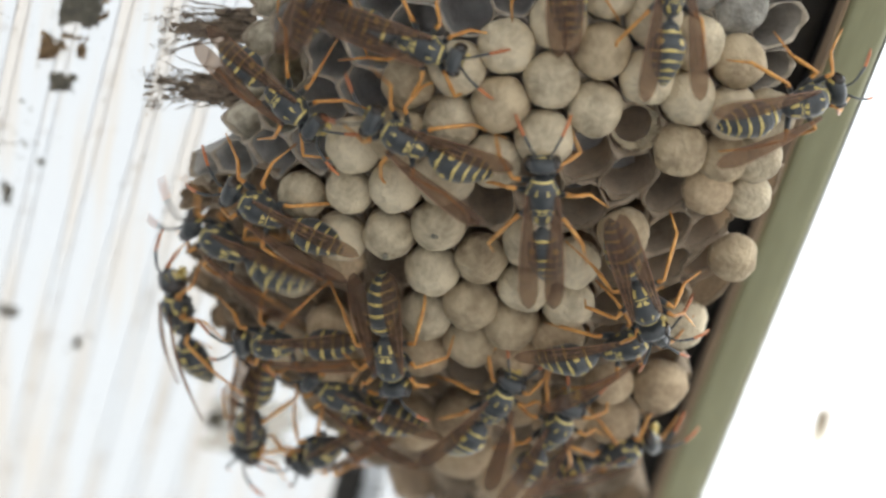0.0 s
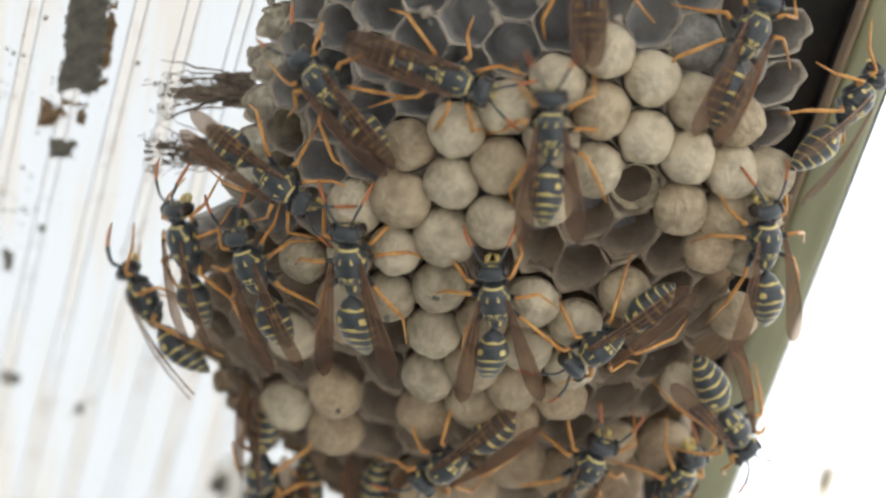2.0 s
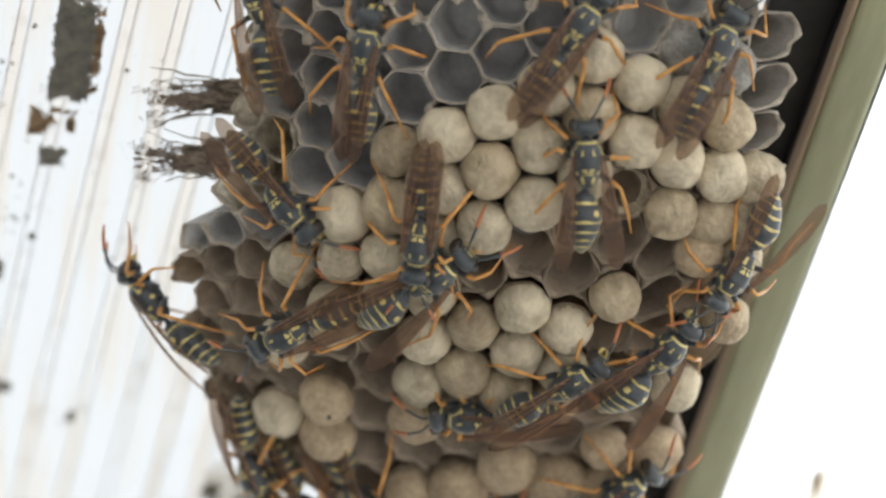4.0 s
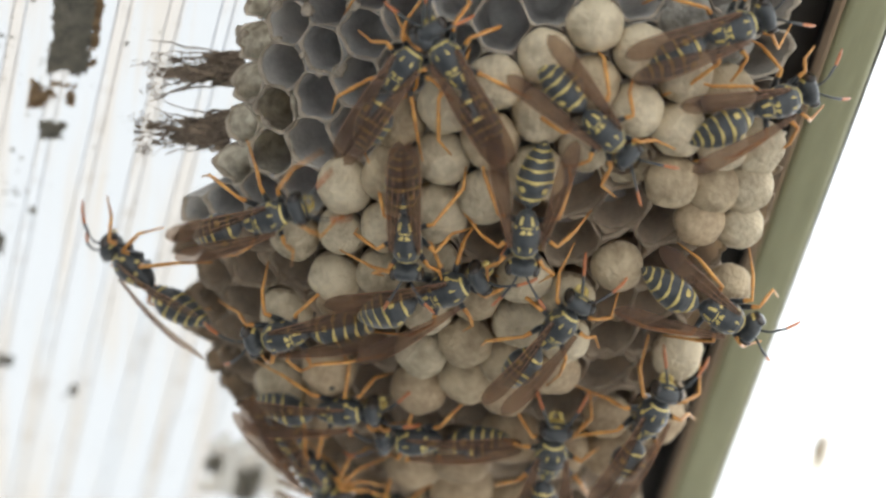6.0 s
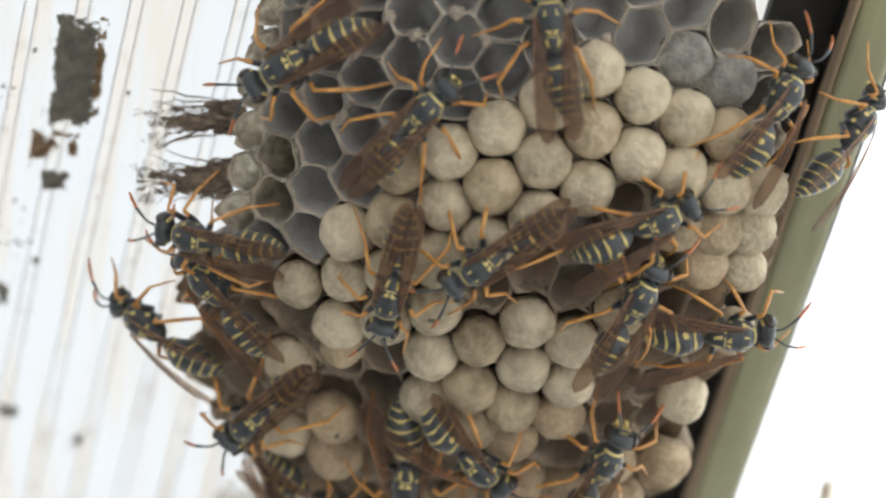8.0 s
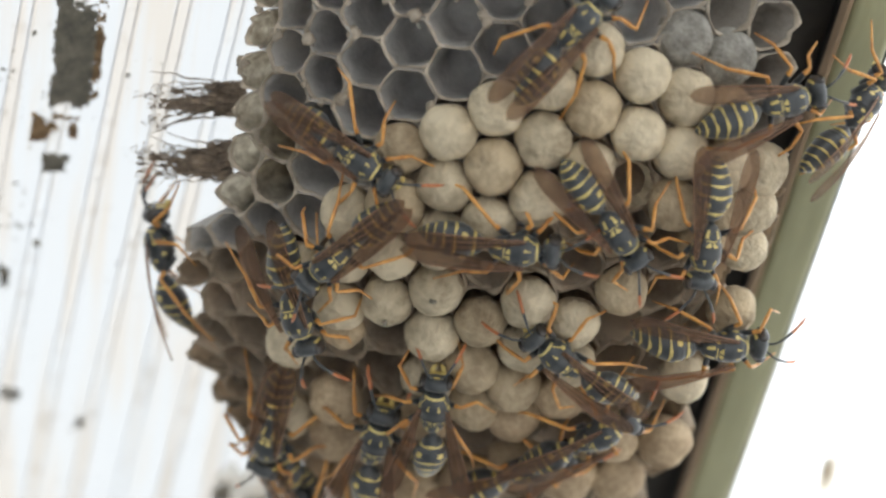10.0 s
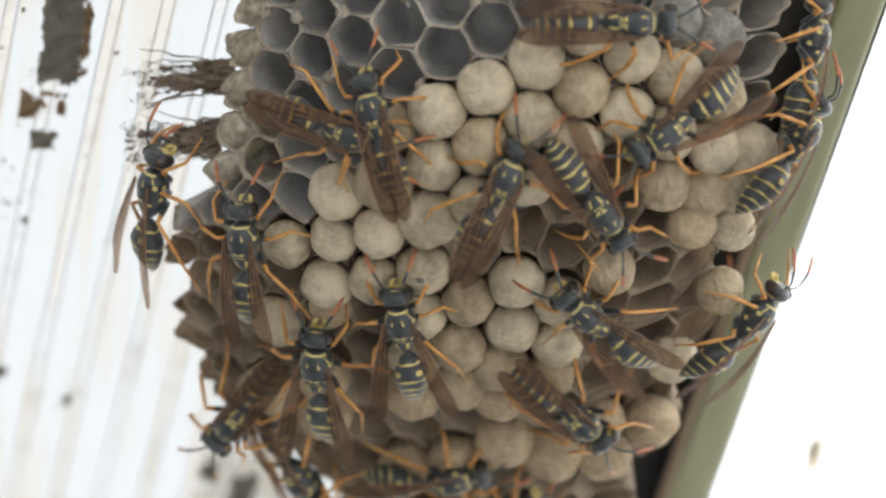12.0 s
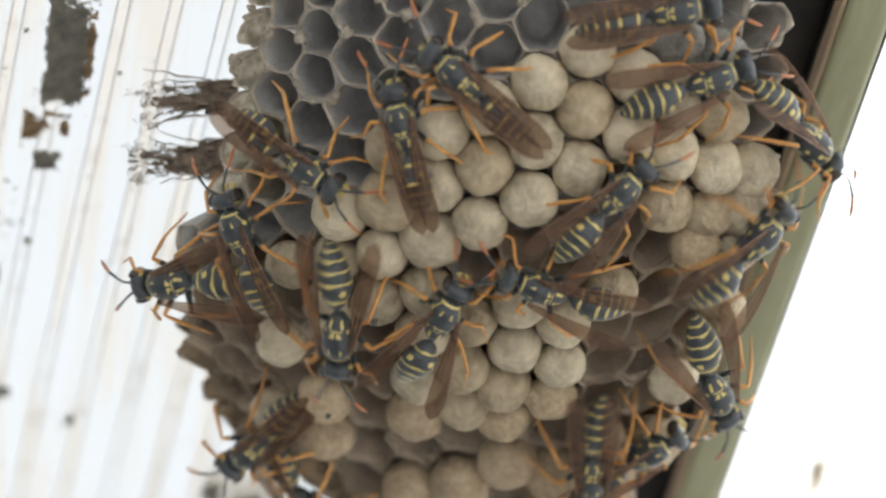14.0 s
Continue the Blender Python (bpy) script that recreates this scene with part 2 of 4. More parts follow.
def make_roof():
    for name, x0, x1, mat, label in (("roof_sheet_1", -0.60, -0.0207, ROOF, "milky plastic roof sheet with brown-stained ribs"),
                                     ("roof_sheet_2", -0.0225, 0.60, ROOF_BRIGHT, "bright milky plastic roof sheet, lightly stained")):
        # one skin of plastic, its narrow ribs pressed into it and its rim turned up
        bm = bmesh.new()
        xs, stained = [(x0, 0.004, 0), (x0, 0.0, 0)], [0]
        x = x0 + 0.0778
        while mat is ROOF and x < -0.066:
            xs += [(x - 0.0019, 0.0, 1), (x - 0.00182, -0.00018, 1), (x - 0.00156, -0.00018, 1), (x - 0.00144, -0.00004, 1),
                   (x - 0.0006, -0.00004, 1), (x - 0.00046, -0.0002, 1), (x - 0.00018, -0.0002, 1), (x - 0.0001, 0.0, 1)]
            stained += [0, 1, 2, 2, 1, 2, 2, 1]
            x += 0.0055
        xs += [(x1, 0.0, 0), (x1, 0.004, 0)]
        stained += [0, 0]
        rows = [[bm.verts.new((px - skew * 0.066 * (y + 0.016), y, pz)) for px, pz, skew in xs] for y in (-0.55, 0.75)]
        for k in range(len(xs) - 1):
            face = bm.faces.new((rows[0][k], rows[0][k + 1], rows[1][k + 1], rows[1][k]))
            face.material_index = stained[k]
        sheet = part(name, bm, (mat, ROOF_RIB, ROOF_LINE), smooth=False)
        sheet.matrix_world = pose(0.055, 0.3235, ROOF_Z - (0 if mat is ROOF else 0.0006), 0, 0, ALONG)
        tagged(sheet, label, "roof sheet", kind="structure")


def make_bar():
    """A thin upright metal bar under the roof, its narrow lower edge painted green-grey."""
    bar = new("metal_bar")
    bar.matrix_world = pose(0.0420, 0.2751, BAR_Z, 0, 0, ALONG)
    # web and flange: the side's shade is in their near-black colour
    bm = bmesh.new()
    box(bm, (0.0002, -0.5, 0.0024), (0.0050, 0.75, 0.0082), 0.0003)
    part("web", bm, DARK_AND_SHADED_METAL, bar, "bar side with its shade coloured dark brown")
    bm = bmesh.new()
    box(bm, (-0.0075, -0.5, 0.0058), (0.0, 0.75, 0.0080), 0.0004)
    part("flange", bm, DARK_AND_SHADED_METAL, bar, "flange under the roof with its shade coloured dark brown")
    bm = bmesh.new()
    box(bm, (0.0, -0.5, 0.0), (0.0052, 0.75, 0.0026), 0.0009)
    part("lower_edge", bm, GREEN_METAL, bar, "green-grey painted lower edge")
    # tan strip added as the highlight of the rounded left edge
    bm = bmesh.new()
    box(bm, (-0.0005, -0.5, 0.0002), (-0.00004, 0.75, 0.0028), 0.0001)
    part("lit_edge", bm, EDGE_LIGHT, bar, "thin tan strip for the highlight on the rounded edge")
    # dark strip added as the shadow line along the right edge
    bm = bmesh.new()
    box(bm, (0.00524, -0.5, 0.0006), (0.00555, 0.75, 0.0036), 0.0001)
    part("shaded_edge", bm, SHADED, bar, "thin dark strip for the bar's shaded far side")
    tagged(bar, "green-grey painted metal bar under the plastic roof", "metal bar", kind="structure")


def make_crust(x, y, w, h, density, seed, label, mat=None):
    """A ragged crust of dirt under the roof sheet: x, y in the sheet's space, torn at its edges."""
    cell = max(w, h) / 120
    torn = 0.8 if h > 0.015 and mat is None else 1.25
    nx, ny = int(w / cell) + 1, int(h / cell) + 1
    bm = bmesh.new()
    grid = {}

    def vert(i, j):
        if (i, j) not in grid:
            p = Vector(((i / nx - 0.5) * w, (j / ny - 0.5) * h, 0))
            wob = noise.noise_vector(p * 2600 + Vector((seed, 0, 0)))
            grid[i, j] = bm.verts.new((p.x + wob.x * cell * 0.9, p.y + wob.y * cell * 0.9, -0.0002 - 0.0003 * abs(wob.z)))
        return grid[i, j]

    for i in range(nx):
        for j in range(ny):
            u, v = 2 * (i + 0.5) / nx - 1, 2 * (j + 0.5) / ny - 1
            edge = 1 - max(abs(u) ** 3, abs(v) ** 3)
            q = Vector((u * w * 260, v * h * 260, seed * 3.7))
            if edge * 0.9 + torn * (0.5 * noise.noise(q) + 0.25 * noise.noise(q * 2.7) + 0.18 * noise.noise(q * 7) + 0.12 * noise.noise(q * 17)) > 1 - density:
                bm.faces.new((vert(i, j), vert(i + 1, j), vert(i + 1, j + 1), vert(i, j + 1)))
    bmesh.ops.extrude_face_region(bm, geom=bm.faces[:])
    bm.verts.ensure_lookup_table()
    for v in bm.verts[len(grid):]:
        v.co.z = -0.00015
    crust = part("dirt_crust", bm, mat or DIRT)
    crust.matrix_world = pose(x, y, ROOF_Z - 0.0004, 0, 0, ALONG)
    tagged(crust, label, "dirt")


def make_specks():
    """Specks and droplets of dirt strewn over the roof sheet, along the streaks."""
    rng = random.Random(8)
    bm = bmesh.new()
    for k in range(420):
        y = rng.uniform(-0.02, 0.13)
        x = rng.uniform(-0.125, -0.03) if k % 3 else rng.choice((-0.105, -0.093, -0.072, -0.055)) + rng.gauss(0, 0.0015)
        if k % 4 == 0:
            x, y = rng.gauss(-0.106, 0.003), rng.choice((-0.012, 0.01, 0.034)) + rng.gauss(0, 0.003)
        size = min(0.0003, 0.00006 + rng.expovariate(14000))
        made = bmesh.ops.create_icosphere(bm, subdivisions=1, radius=size, matrix=Matrix.Translation((x, y, -0.0003)))["verts"]
        for v in made:
            v.co.x += rng.gauss(0, 0.2) * size
            v.co.y += (v.co.y - y) * rng.uniform(0, 0.8)
            v.co.z = -0.0003 + (v.co.z + 0.0003) * 0.3
    specks = part("dirt_speck", bm, DIRT)
    specks.matrix_world = pose(0.055, 0.3235, ROOF_Z - 0.0001, 0, 0, ALONG)
    tagged(specks, "small dark specks of dirt strewn over the plastic roof", "dirt", kind="stuff")


def make_tuft(x, y, z, length, height, lean, seed):
    """A matted tuft of dirty fibres at the comb's side: ragged layers, dense at the root, with loose strands and bits at its end."""
    rng = random.Random(seed)
    tuft = new("fibre_tuft")
    tuft.matrix_world = REST @ pose(x, y, z, 0, 0, lean)
    nu, nv = 130, 56
    for layer in range(3):
        bm = bmesh.new()
        grid = {}

        def vert(i, j):
            if (i, j) not in grid:
                u, v = i / nu, 2 * j / nv - 1
                wob = noise.noise_vector(Vector((u * 40, v * 20, seed + layer)))
                grid[i, j] = bm.verts.new((-length * (u + wob.x * 0.012), height * 0.5 * (v + wob.y * 0.07) * (1 + 0.35 * u),
                                           0.0007 * (layer - 1) + 0.0004 * noise.noise(Vector((u * 9, v * 5, seed - layer)))))
            return grid[i, j]

        for i in range(nu):
            for j in range(nv):
                u, v = (i + 0.5) / nu, (2 * j + 1) / nv - 1
                comb = noise.noise(Vector((u * 2.2, v * 3.2 + 0.6 * u, seed * 5 + layer * 2))) * 0.75
                comb += noise.noise(Vector((u * 7, v * 8, seed * 3 + layer))) * 0.5 + noise.noise(Vector((u * 24, v * 19, seed + layer * 4))) * 0.32
                if 1.0 - (0.7 + 0.5 * u) * v * v - 1.75 * u + 0.55 * u * u + comb * (0.4 + 1.0 * u) > 0.16:
                    bm.faces.new((vert(i, j), vert(i + 1, j), vert(i + 1, j + 1), vert(i, j + 1)))
        skin = bmesh.ops.extrude_face_region(bm, geom=bm.faces[:])
        for v in skin["geom"]:
            if isinstance(v, bmesh.types.BMVert):
                v.co.z += 0.00016
        part("mat", bm, TUFT, tuft)
    for k in range(16):
        reach = length * rng.uniform(0.5, 1.0)
        dy, slope, curl = rng.gauss(0, height * 0.22), rng.uniform(-0.2, 0.2), rng.uniform(-0.25, 0.25)
        pts, thick = [], []
        for q in range(9):
            f = q / 8
            pts.append((-reach * f, dy + slope * reach * f + curl * reach * f ** 3 + rng.gauss(0, 0.00012), rng.gauss(0, 0.00018)))
            thick.append(0.00009 * (1 - f) + 0.000025 + (0.00008 * rng.random() if q < 8 else 0))
        bm = bmesh.new()
        tube(bm, pts, thick, 5)
        part("fibre", bm, TUFT, tuft)
    bm = bmesh.new()
    for cx, cy, wide in ((-0.93 * length, 0.32 * height, 0.0006), (-0.66 * length, 0.3 * height, 0.0005), (-0.9 * length, -0.4 * height, 0.0006)):
        for k in range(34):
            p = Vector((rng.gauss(cx, wide), rng.gauss(cy, wide * 0.8), rng.gauss(0, 0.0003)))
            q = p + Vector((rng.gauss(0, 0.0004), rng.gauss(0, 0.0003), 0))
            tube(bm, [p, p.lerp(q, 0.5) + Vector((0, 0.00006, 0)), q], [0.00003, 0.00006, 0.00002], 4)
    tagged(part("litter", bm, TUFT, tuft), kind="stuff")
    tagged(tuft, "dark frayed plant fibres stuck to the comb's side", "fibre tuft", "tufts beside the comb")


def make_batten(x, y):
    """A dark strip with a pale edge that runs along the roof behind the comb's foot."""
    batten = new("roof_batten")
    batten.matrix_world = pose(x, y, ROOF_Z - 0.004, 0, 0, ALONG)
    bm = bmesh.new()
    box(bm, (-0.0033, 0.0, 0.0), (0.0, 0.5, 0.0028), 0.0004)
    part("dark_strip", bm, DARK_AND_SHADED_METAL, batten, "dark painted strip")
    bm = bmesh.new()
    box(bm, (0.0, 0.0, -0.0008), (0.0026, 0.5, 0.0028), 0.0004)
    part("pale_strip", bm, PALE, batten, "pale grey strip")
    tagged(batten, "narrow dark and pale strip along the roof behind the nest", "roof batten", kind="structure")


def make_wall():
    """The plain house wall from which the roof juts, and an unseen wall added to block light."""
    bm = bmesh.new()
    box(bm, (-2.5, 1.12, -0.2), (2.5, 1.32, 2.4), 0.004)
    tagged(part("wall_north", bm, PLASTER, smooth=False), "plain pale plastered house wall", "wall", kind="structure")
    # unseen wall, added so that the comb is lit from the right
    bm = bmesh.new()
    box(bm, (-1.0, -1.6, -0.2), (-0.8, 1.118, 2.4), 0.004)
    tagged(part("light_block_west", bm, PLASTER, smooth=False), "unseen plain plastered wall added to block light from the left", "wall", kind="structure")


make_ground()
make_wall()
make_roof()
make_bar()
make_batten(-0.0094, 0.3783)
make_specks()
make_crust(-0.0403, 0.2895, 0.0049, 0.0182, 0.75, 1, "long black crust of dirt on the plastic roof")
make_crust(-0.0447, 0.3017, 0.0035, 0.0060, 0.50, 2, "broken rusty crust of dirt on the plastic roof", RUST)
make_crust(-0.0414, 0.3014, 0.0014, 0.0048, 0.40, 3, "thin rusty brown crust of dirt on the plastic roof", RUST)
make_crust(-0.0439, 0.3075, 0.0032, 0.0035, 0.75, 4, "small dark brown crust of dirt on the plastic roof")
make_crust(-0.0530, 0.3504, 0.0030, 0.0030, 0.50, 5, "dark sliver of dirt on the plastic roof")
make_crust(-0.0285, 0.3716, 0.0029, 0.0047, 0.50, 6, "grey smudge of dirt on the plastic roof")
make_crust(-0.0244, 0.3759, 0.0036, 0.0087, 0.60, 7, "dark smudge of dirt on the plastic roof")
make_crust(0.0477, 0.3694, 0.0013, 0.0056, 0.50, 8, "small pale brown smudge of dirt on the plastic roof", STAIN)
make_crust(-0.0473, 0.3217, 0.0009, 0.0012, 0.70, 9, "small speck of dirt on the plastic roof")
make_crust(-0.0517, 0.3278, 0.0015, 0.0053, 0.40, 10, "brown speck of dirt on the plastic roof")
make_crust(-0.0452, 0.3563, 0.0012, 0.0029, 0.50, 12, "small speck of dirt on the plastic roof")
make_crust(0.0477, 0.3691, 0.0028, 0.0098, 0.50, 23, "pale brown film of dirt on the bright plastic roof", STAIN)
make_crust(-0.0242, 0.3728, 0.0136, 0.0148, 0.50, 24, "brown film of dirt on the plastic roof beside the nest", STAIN)
make_crust(0.0478, 0.3668, 0.0022, 0.0080, 0.60, 26, "small pale brown smudge of dirt on the plastic roof", STAIN)
make_crust(0.0472, 0.3665, 0.0011, 0.0040, 0.72, 31, "small dark brown spot of dirt on the bright plastic sheet", RUST)
make_crust(-0.0377, 0.2896, 0.0012, 0.0182, 0.42, 27, "narrow rusty fringe of dirt on the plastic roof", RUST)
make_crust(-0.0424, 0.2996, 0.0028, 0.0019, 0.50, 28, "small rusty crust of dirt on the plastic roof", RUST)
make_tuft(-0.0212, 0.0182, -0.3850, 0.0108, 0.0038, 4, 1)
make_tuft(-0.0228, 0.0116, -0.3860, 0.0104, 0.0042, 2, 2)

# ---- the comb's face: a shallow dome that leans away at its sides and towards its foot ----
APEX = REST @ Matrix.Translation((0.00998, 0.0165, -0.36204))


def fall(s, reach):
    s = min(abs(s), 0.9 * reach)
    return reach - math.sqrt(reach * reach - s * s)


EYE_SIDE = Vector((0.00998, 0.0165, -0.36204))  # the apex, seen from REST
FOOT_LEAN = 0.022  # how much farther back the comb's foot hangs


def face_point(a, b):
    """The comb's face at a mm across and b mm up from its apex, in the apex's space, metres; its foot leans back."""
    back = min(max((-b - 8) / 40, 0.0), 1.3)
    a, b = a / 1000, b / 1000
    p = Vector((a, b, -fall(a, 0.048 if a < 0 else 0.040) - fall(b, 0.06 if b < 0 else 0.11) + 0.25 * b))
    return (p + EYE_SIDE) * (1 + FOOT_LEAN * back ** 1.5 / 0.38) - EYE_SIDE


def face_normal(a, b):
    return (face_point(a + 0.01, b) - face_point(a - 0.01, b)).cross(face_point(a, b + 0.01) - face_point(a, b - 0.01)).normalized()


def on_comb(a, b, heading, lift=3.6):
    """The pose of a wasp whose thorax is above that place of the comb, its head towards heading (degrees from across to up).
    Towards the comb's rim the wasp turns its back outwards."""
    n = face_normal(a, b)
    low = min(b + 12, 0.0)
    rim = min(max((((a + 7) / 31) ** 2 + (low / 34) ** 2 - 0.7) / 0.5, 0.0), 1.0)
    rim = rim * rim * (3 - 2 * rim)
    out = Vector((a + 7, low, 0)).normalized()
    place = face_point(a, b) + (n * 0.75 + Vector((0, 0, 0.25))) * (lift / 1000)
    c, d = math.cos(radians(heading)), math.sin(radians(heading))
    flat = (n + Vector((0, 0, 0.35))).normalized()
    slope = -(flat.x * c + flat.y * d) / max(flat.z, 0.5) * (0.75 + 0.25 * rim)
    ahead = Vector((c, d, min(max(slope, -0.75), 0.75))).normalized()
    # head, waist and tail clear the cells and caps below them
    under = [face_point(a + along * c, b + along * d).z + 0.0044 - place.z - 0.001 * along * ahead.z for along in (3.5, -4.5, -8.0)]
    clear = 0.0013 + 0.0035 * rim * max(0.0, out.x * c + out.y * d)
    if lift > 0:
        clear = max(clear, min(max(under), 0.0055))
    place = (place + EYE_SIDE) * (1 - clear / 0.36) - EYE_SIDE
    up = (n * 0.75 + Vector((0, 0, 0.25))).normalized() * (1 - 0.8 * rim) + out * 0.8 * rim
    up = (up - ahead * up.dot(ahead)).normalized()
    m = Matrix((ahead.cross(up), ahead, up)).transposed().to_4x4()
    m.translation = place
    return APEX @ m


# ---- the nest ----
ACROSS = (-4.65433, 4.85946, -0.38455, 0.00337, 0.03027, -0.04233, -0.00417, -0.00252, -0.00999, 0.00873, 0.00557, 0.00558, -0.00432, 0.01173, -0.00359)
UPWARD = (-0.20746, 2.41153, -5.58028, 0.22252, -0.15694, 0.02344, -0.00336, 0.02506, -0.01514, 0.02354, -0.01966, 0.01411, -0.00548, 0.02353, -0.01605)
EDGE = ((-28.1, 18.7), (-29.3, 9.1), (-30.6, 5.7), (-32.2, -2.3), (-33.0, -8.7), (-36.6, -11.0), (-37.9, -18.9), (-37.2, -25.3), (-31.3, -31.4), (-24.7, -38.2), (-19.8, -42.7), (-13.9, -45.3), (-12.8, -57.7), (9.7, -57.7), (12.5, -42.2), (15.1, -34.5), (18.3, -24.7), (21.4, -18.2), (22.7, -10.0), (23.7, -2.5), (24.2, 18.6))
CAPPED = {-4: (2, 4, 6), -3: (1, 2, 3, 4, 5, 6), -2: (0, 1, 2, 3), -1: (0, 1, 2, 3, 4, 5, 6, 8), 0: (0, 1, 2, 4, 5, 6, 8, 9),
          1: (0, 1, 2, 4, 5, 6, 7, 8, 10), 2: (0, 1, 2, 5, 6, 7, 9), 3: (1, 2, 5, 9, 10), 4: (1, 2, 3, 4, 8, 11), 5: (2, 3, 4, 5, 6, 8), 6: (5, 6, 7)}
TORN = {(3, 3)}
GREY_CAPS = {(4, 1), (5, 2)}
PIERCED = {(-2, 3), (-1, 3), (-3, 5)}
BROWN_CAPS = {(5, 6), (-3, 5), (-3, 4), (4, 11), (3, 9), (3, 10), (-3, 6), (0, 8), (0, 9), (-1, 8), (2, 9), (1, 10)}

LEANING = {(6, 5): (-1.0, 0), (6, 6): (-1.5, 0), (6, 7): (-2.0, -0.4), (5, 8): (2.2, 1.4), (4, 8): (2.4, -1.2), (5, 6): (-1.2, 1.0), (-3, 6): (0.7, -1.6), (-3, 5): (0.2, -1.6), (-4, 6): (0.6, 0),
           (1, 7): (-0.8, 1.2), (1, 6): (-1.0, 0.5), (2, 7): (-0.8, 1.0), (0, 5): (-0.6, 0), (-3, 4): (0.6, 1.4), (4, 11): (-0.9, 2.0)}  # caps that bulge aside, mm


def lattice(i, j):
    """Where a cell's place in the grid (also between cells) lies on the comb's face, in mm."""
    terms = (1, i, j, i * i, i * j, j * j, i ** 3, i * i * j, i * j * j, j ** 3,
             i ** 4 / 10, i ** 3 * j / 10, i * i * j * j / 10, i * j ** 3 / 10, j ** 4 / 10)
    return sum(c * t for c, t in zip(ACROSS, terms)), sum(c * t for c, t in zip(UPWARD, terms))


def inside(a, b):
    hit = False
    for k, (x0, y0) in enumerate(EDGE):
        x1, y1 = EDGE[k - 1]
        if (y0 > b) != (y1 > b) and a < (x1 - x0) * (b - y0) / (y1 - y0) + x0:
            hit = not hit
    return hit


CORNERS = ((2 / 3, 1 / 3), (1 / 3, 2 / 3), (-1 / 3, 1 / 3), (-2 / 3, -1 / 3), (-1 / 3, -2 / 3), (1 / 3, -1 / 3))


MARGIN = ((-5.7, 5.6), (-4.72, 6.7), (-3.75, 7.72), (-2.7, 8.7), (-6.6, 4.3), (-5.1, 6.2), (-4.1, 7.3), (-5.5, 6.4), (-5.05, 7.0), (-4.55, 7.7))  # small low cells along the comb's lower rim


def cell_mesh(i, j, rng, nest, size=1.0, sink=0.0):
    """A six-sided paper tube with eased corners, open towards the face, with a thin pale rim."""
    verts, faces, index = [], [], []
    a0, b0 = lattice(i, j)
    # upper right-rim cells get darker paper in place of the shade there
    paper = BACK_SHADE_PAPER if a0 > 18.5 and b0 > -9 else SUNLIT_EDGE_PAPER if a0 < -27 and b0 > -9 else BROWN_PAPER if b0 - 0.25 * (a0 + 10) < -8 else PAPER
    depth = 0.0095 if paper is BROWN_PAPER else 0.0086
    heights = [rng.uniform(-0.0010, 0.0007) for _ in range(6)]
    sway = [(rng.uniform(-0.035, 0.035), rng.uniform(-0.035, 0.035)) for _ in range(6)]
    torn = random.Random(round(i * 970 + j * 31))
    ragged = [(torn.uniform(-0.05, 0.03), torn.uniform(-0.0006, 0.0004)) for _ in range(6)]  # each lip's middle
    drawn_in = [1.0 if inside(*lattice(i + 1.7 * p, j + 1.7 * q)) else 0.84 for p, q in CORNERS]  # the comb's rim is rounded

    old = paper is not PAPER

    def ring(inset, level, ease, wavy):
        ease *= 1.7 if old and (wavy and inset < 0.98) else 1
        wavy *= 1.3 if old else 1
        for k in range(6):
            here, before, after = Vector(CORNERS[k]), Vector(CORNERS[k - 1]), Vector(CORNERS[(k + 1) % 6])
            here = here * drawn_in[k] + Vector(sway[k]) * wavy
            before, after = before * drawn_in[k - 1], after * drawn_in[(k + 1) % 6]
            middle = (here + after) / 2 * (1 + ragged[k][0] * wavy)
            high = (heights[k] + heights[(k + 1) % 6]) / 2 * min(wavy, 0.7) + ragged[k][1] * min(wavy, 1)
            for p, rise in ((here.lerp(before, ease), heights[k] * min(wavy, 0.7)), (here.lerp(after, ease), heights[k] * min(wavy, 0.7)), (middle, high)):
                p = p * inset * size
                a, b = lattice(i + p.x, j + p.y)
                verts.append(face_point(a, b) + face_normal(a, b) * (level - sink + rise))

    ring(1.0, -depth, 0.02, 0)
    ring(0.97, -0.004, 0.1, 0)
    ring(1.0, -0.0006, 0.06, 0.6)
    ring(1.003, 0.0001, 0.06, 1)
    ring(0.978, 0.00015, 0.11, 1)
    ring(0.95, -0.0005, 0.15, 1)
    ring(0.915, -0.0035, 0.2, 0.3)
    ring(0.84, -depth * 0.92, 0.25, 0)
    for level in range(7):
        for s in range(18):
            faces.append((level * 18 + s, level * 18 + (s + 1) % 18, level * 18 + 18 + (s + 1) % 18, level * 18 + 18 + s))
            index.append(1 if level in (3, 4) else 0)
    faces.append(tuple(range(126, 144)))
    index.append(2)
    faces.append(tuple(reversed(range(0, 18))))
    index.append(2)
    return mesh_part("cell", verts, faces, (paper, BROWN_RIM if paper is BROWN_PAPER else RIM, CELL_FLOOR if paper is PAPER else BACK_SHADE_PAPER), nest, index, True)


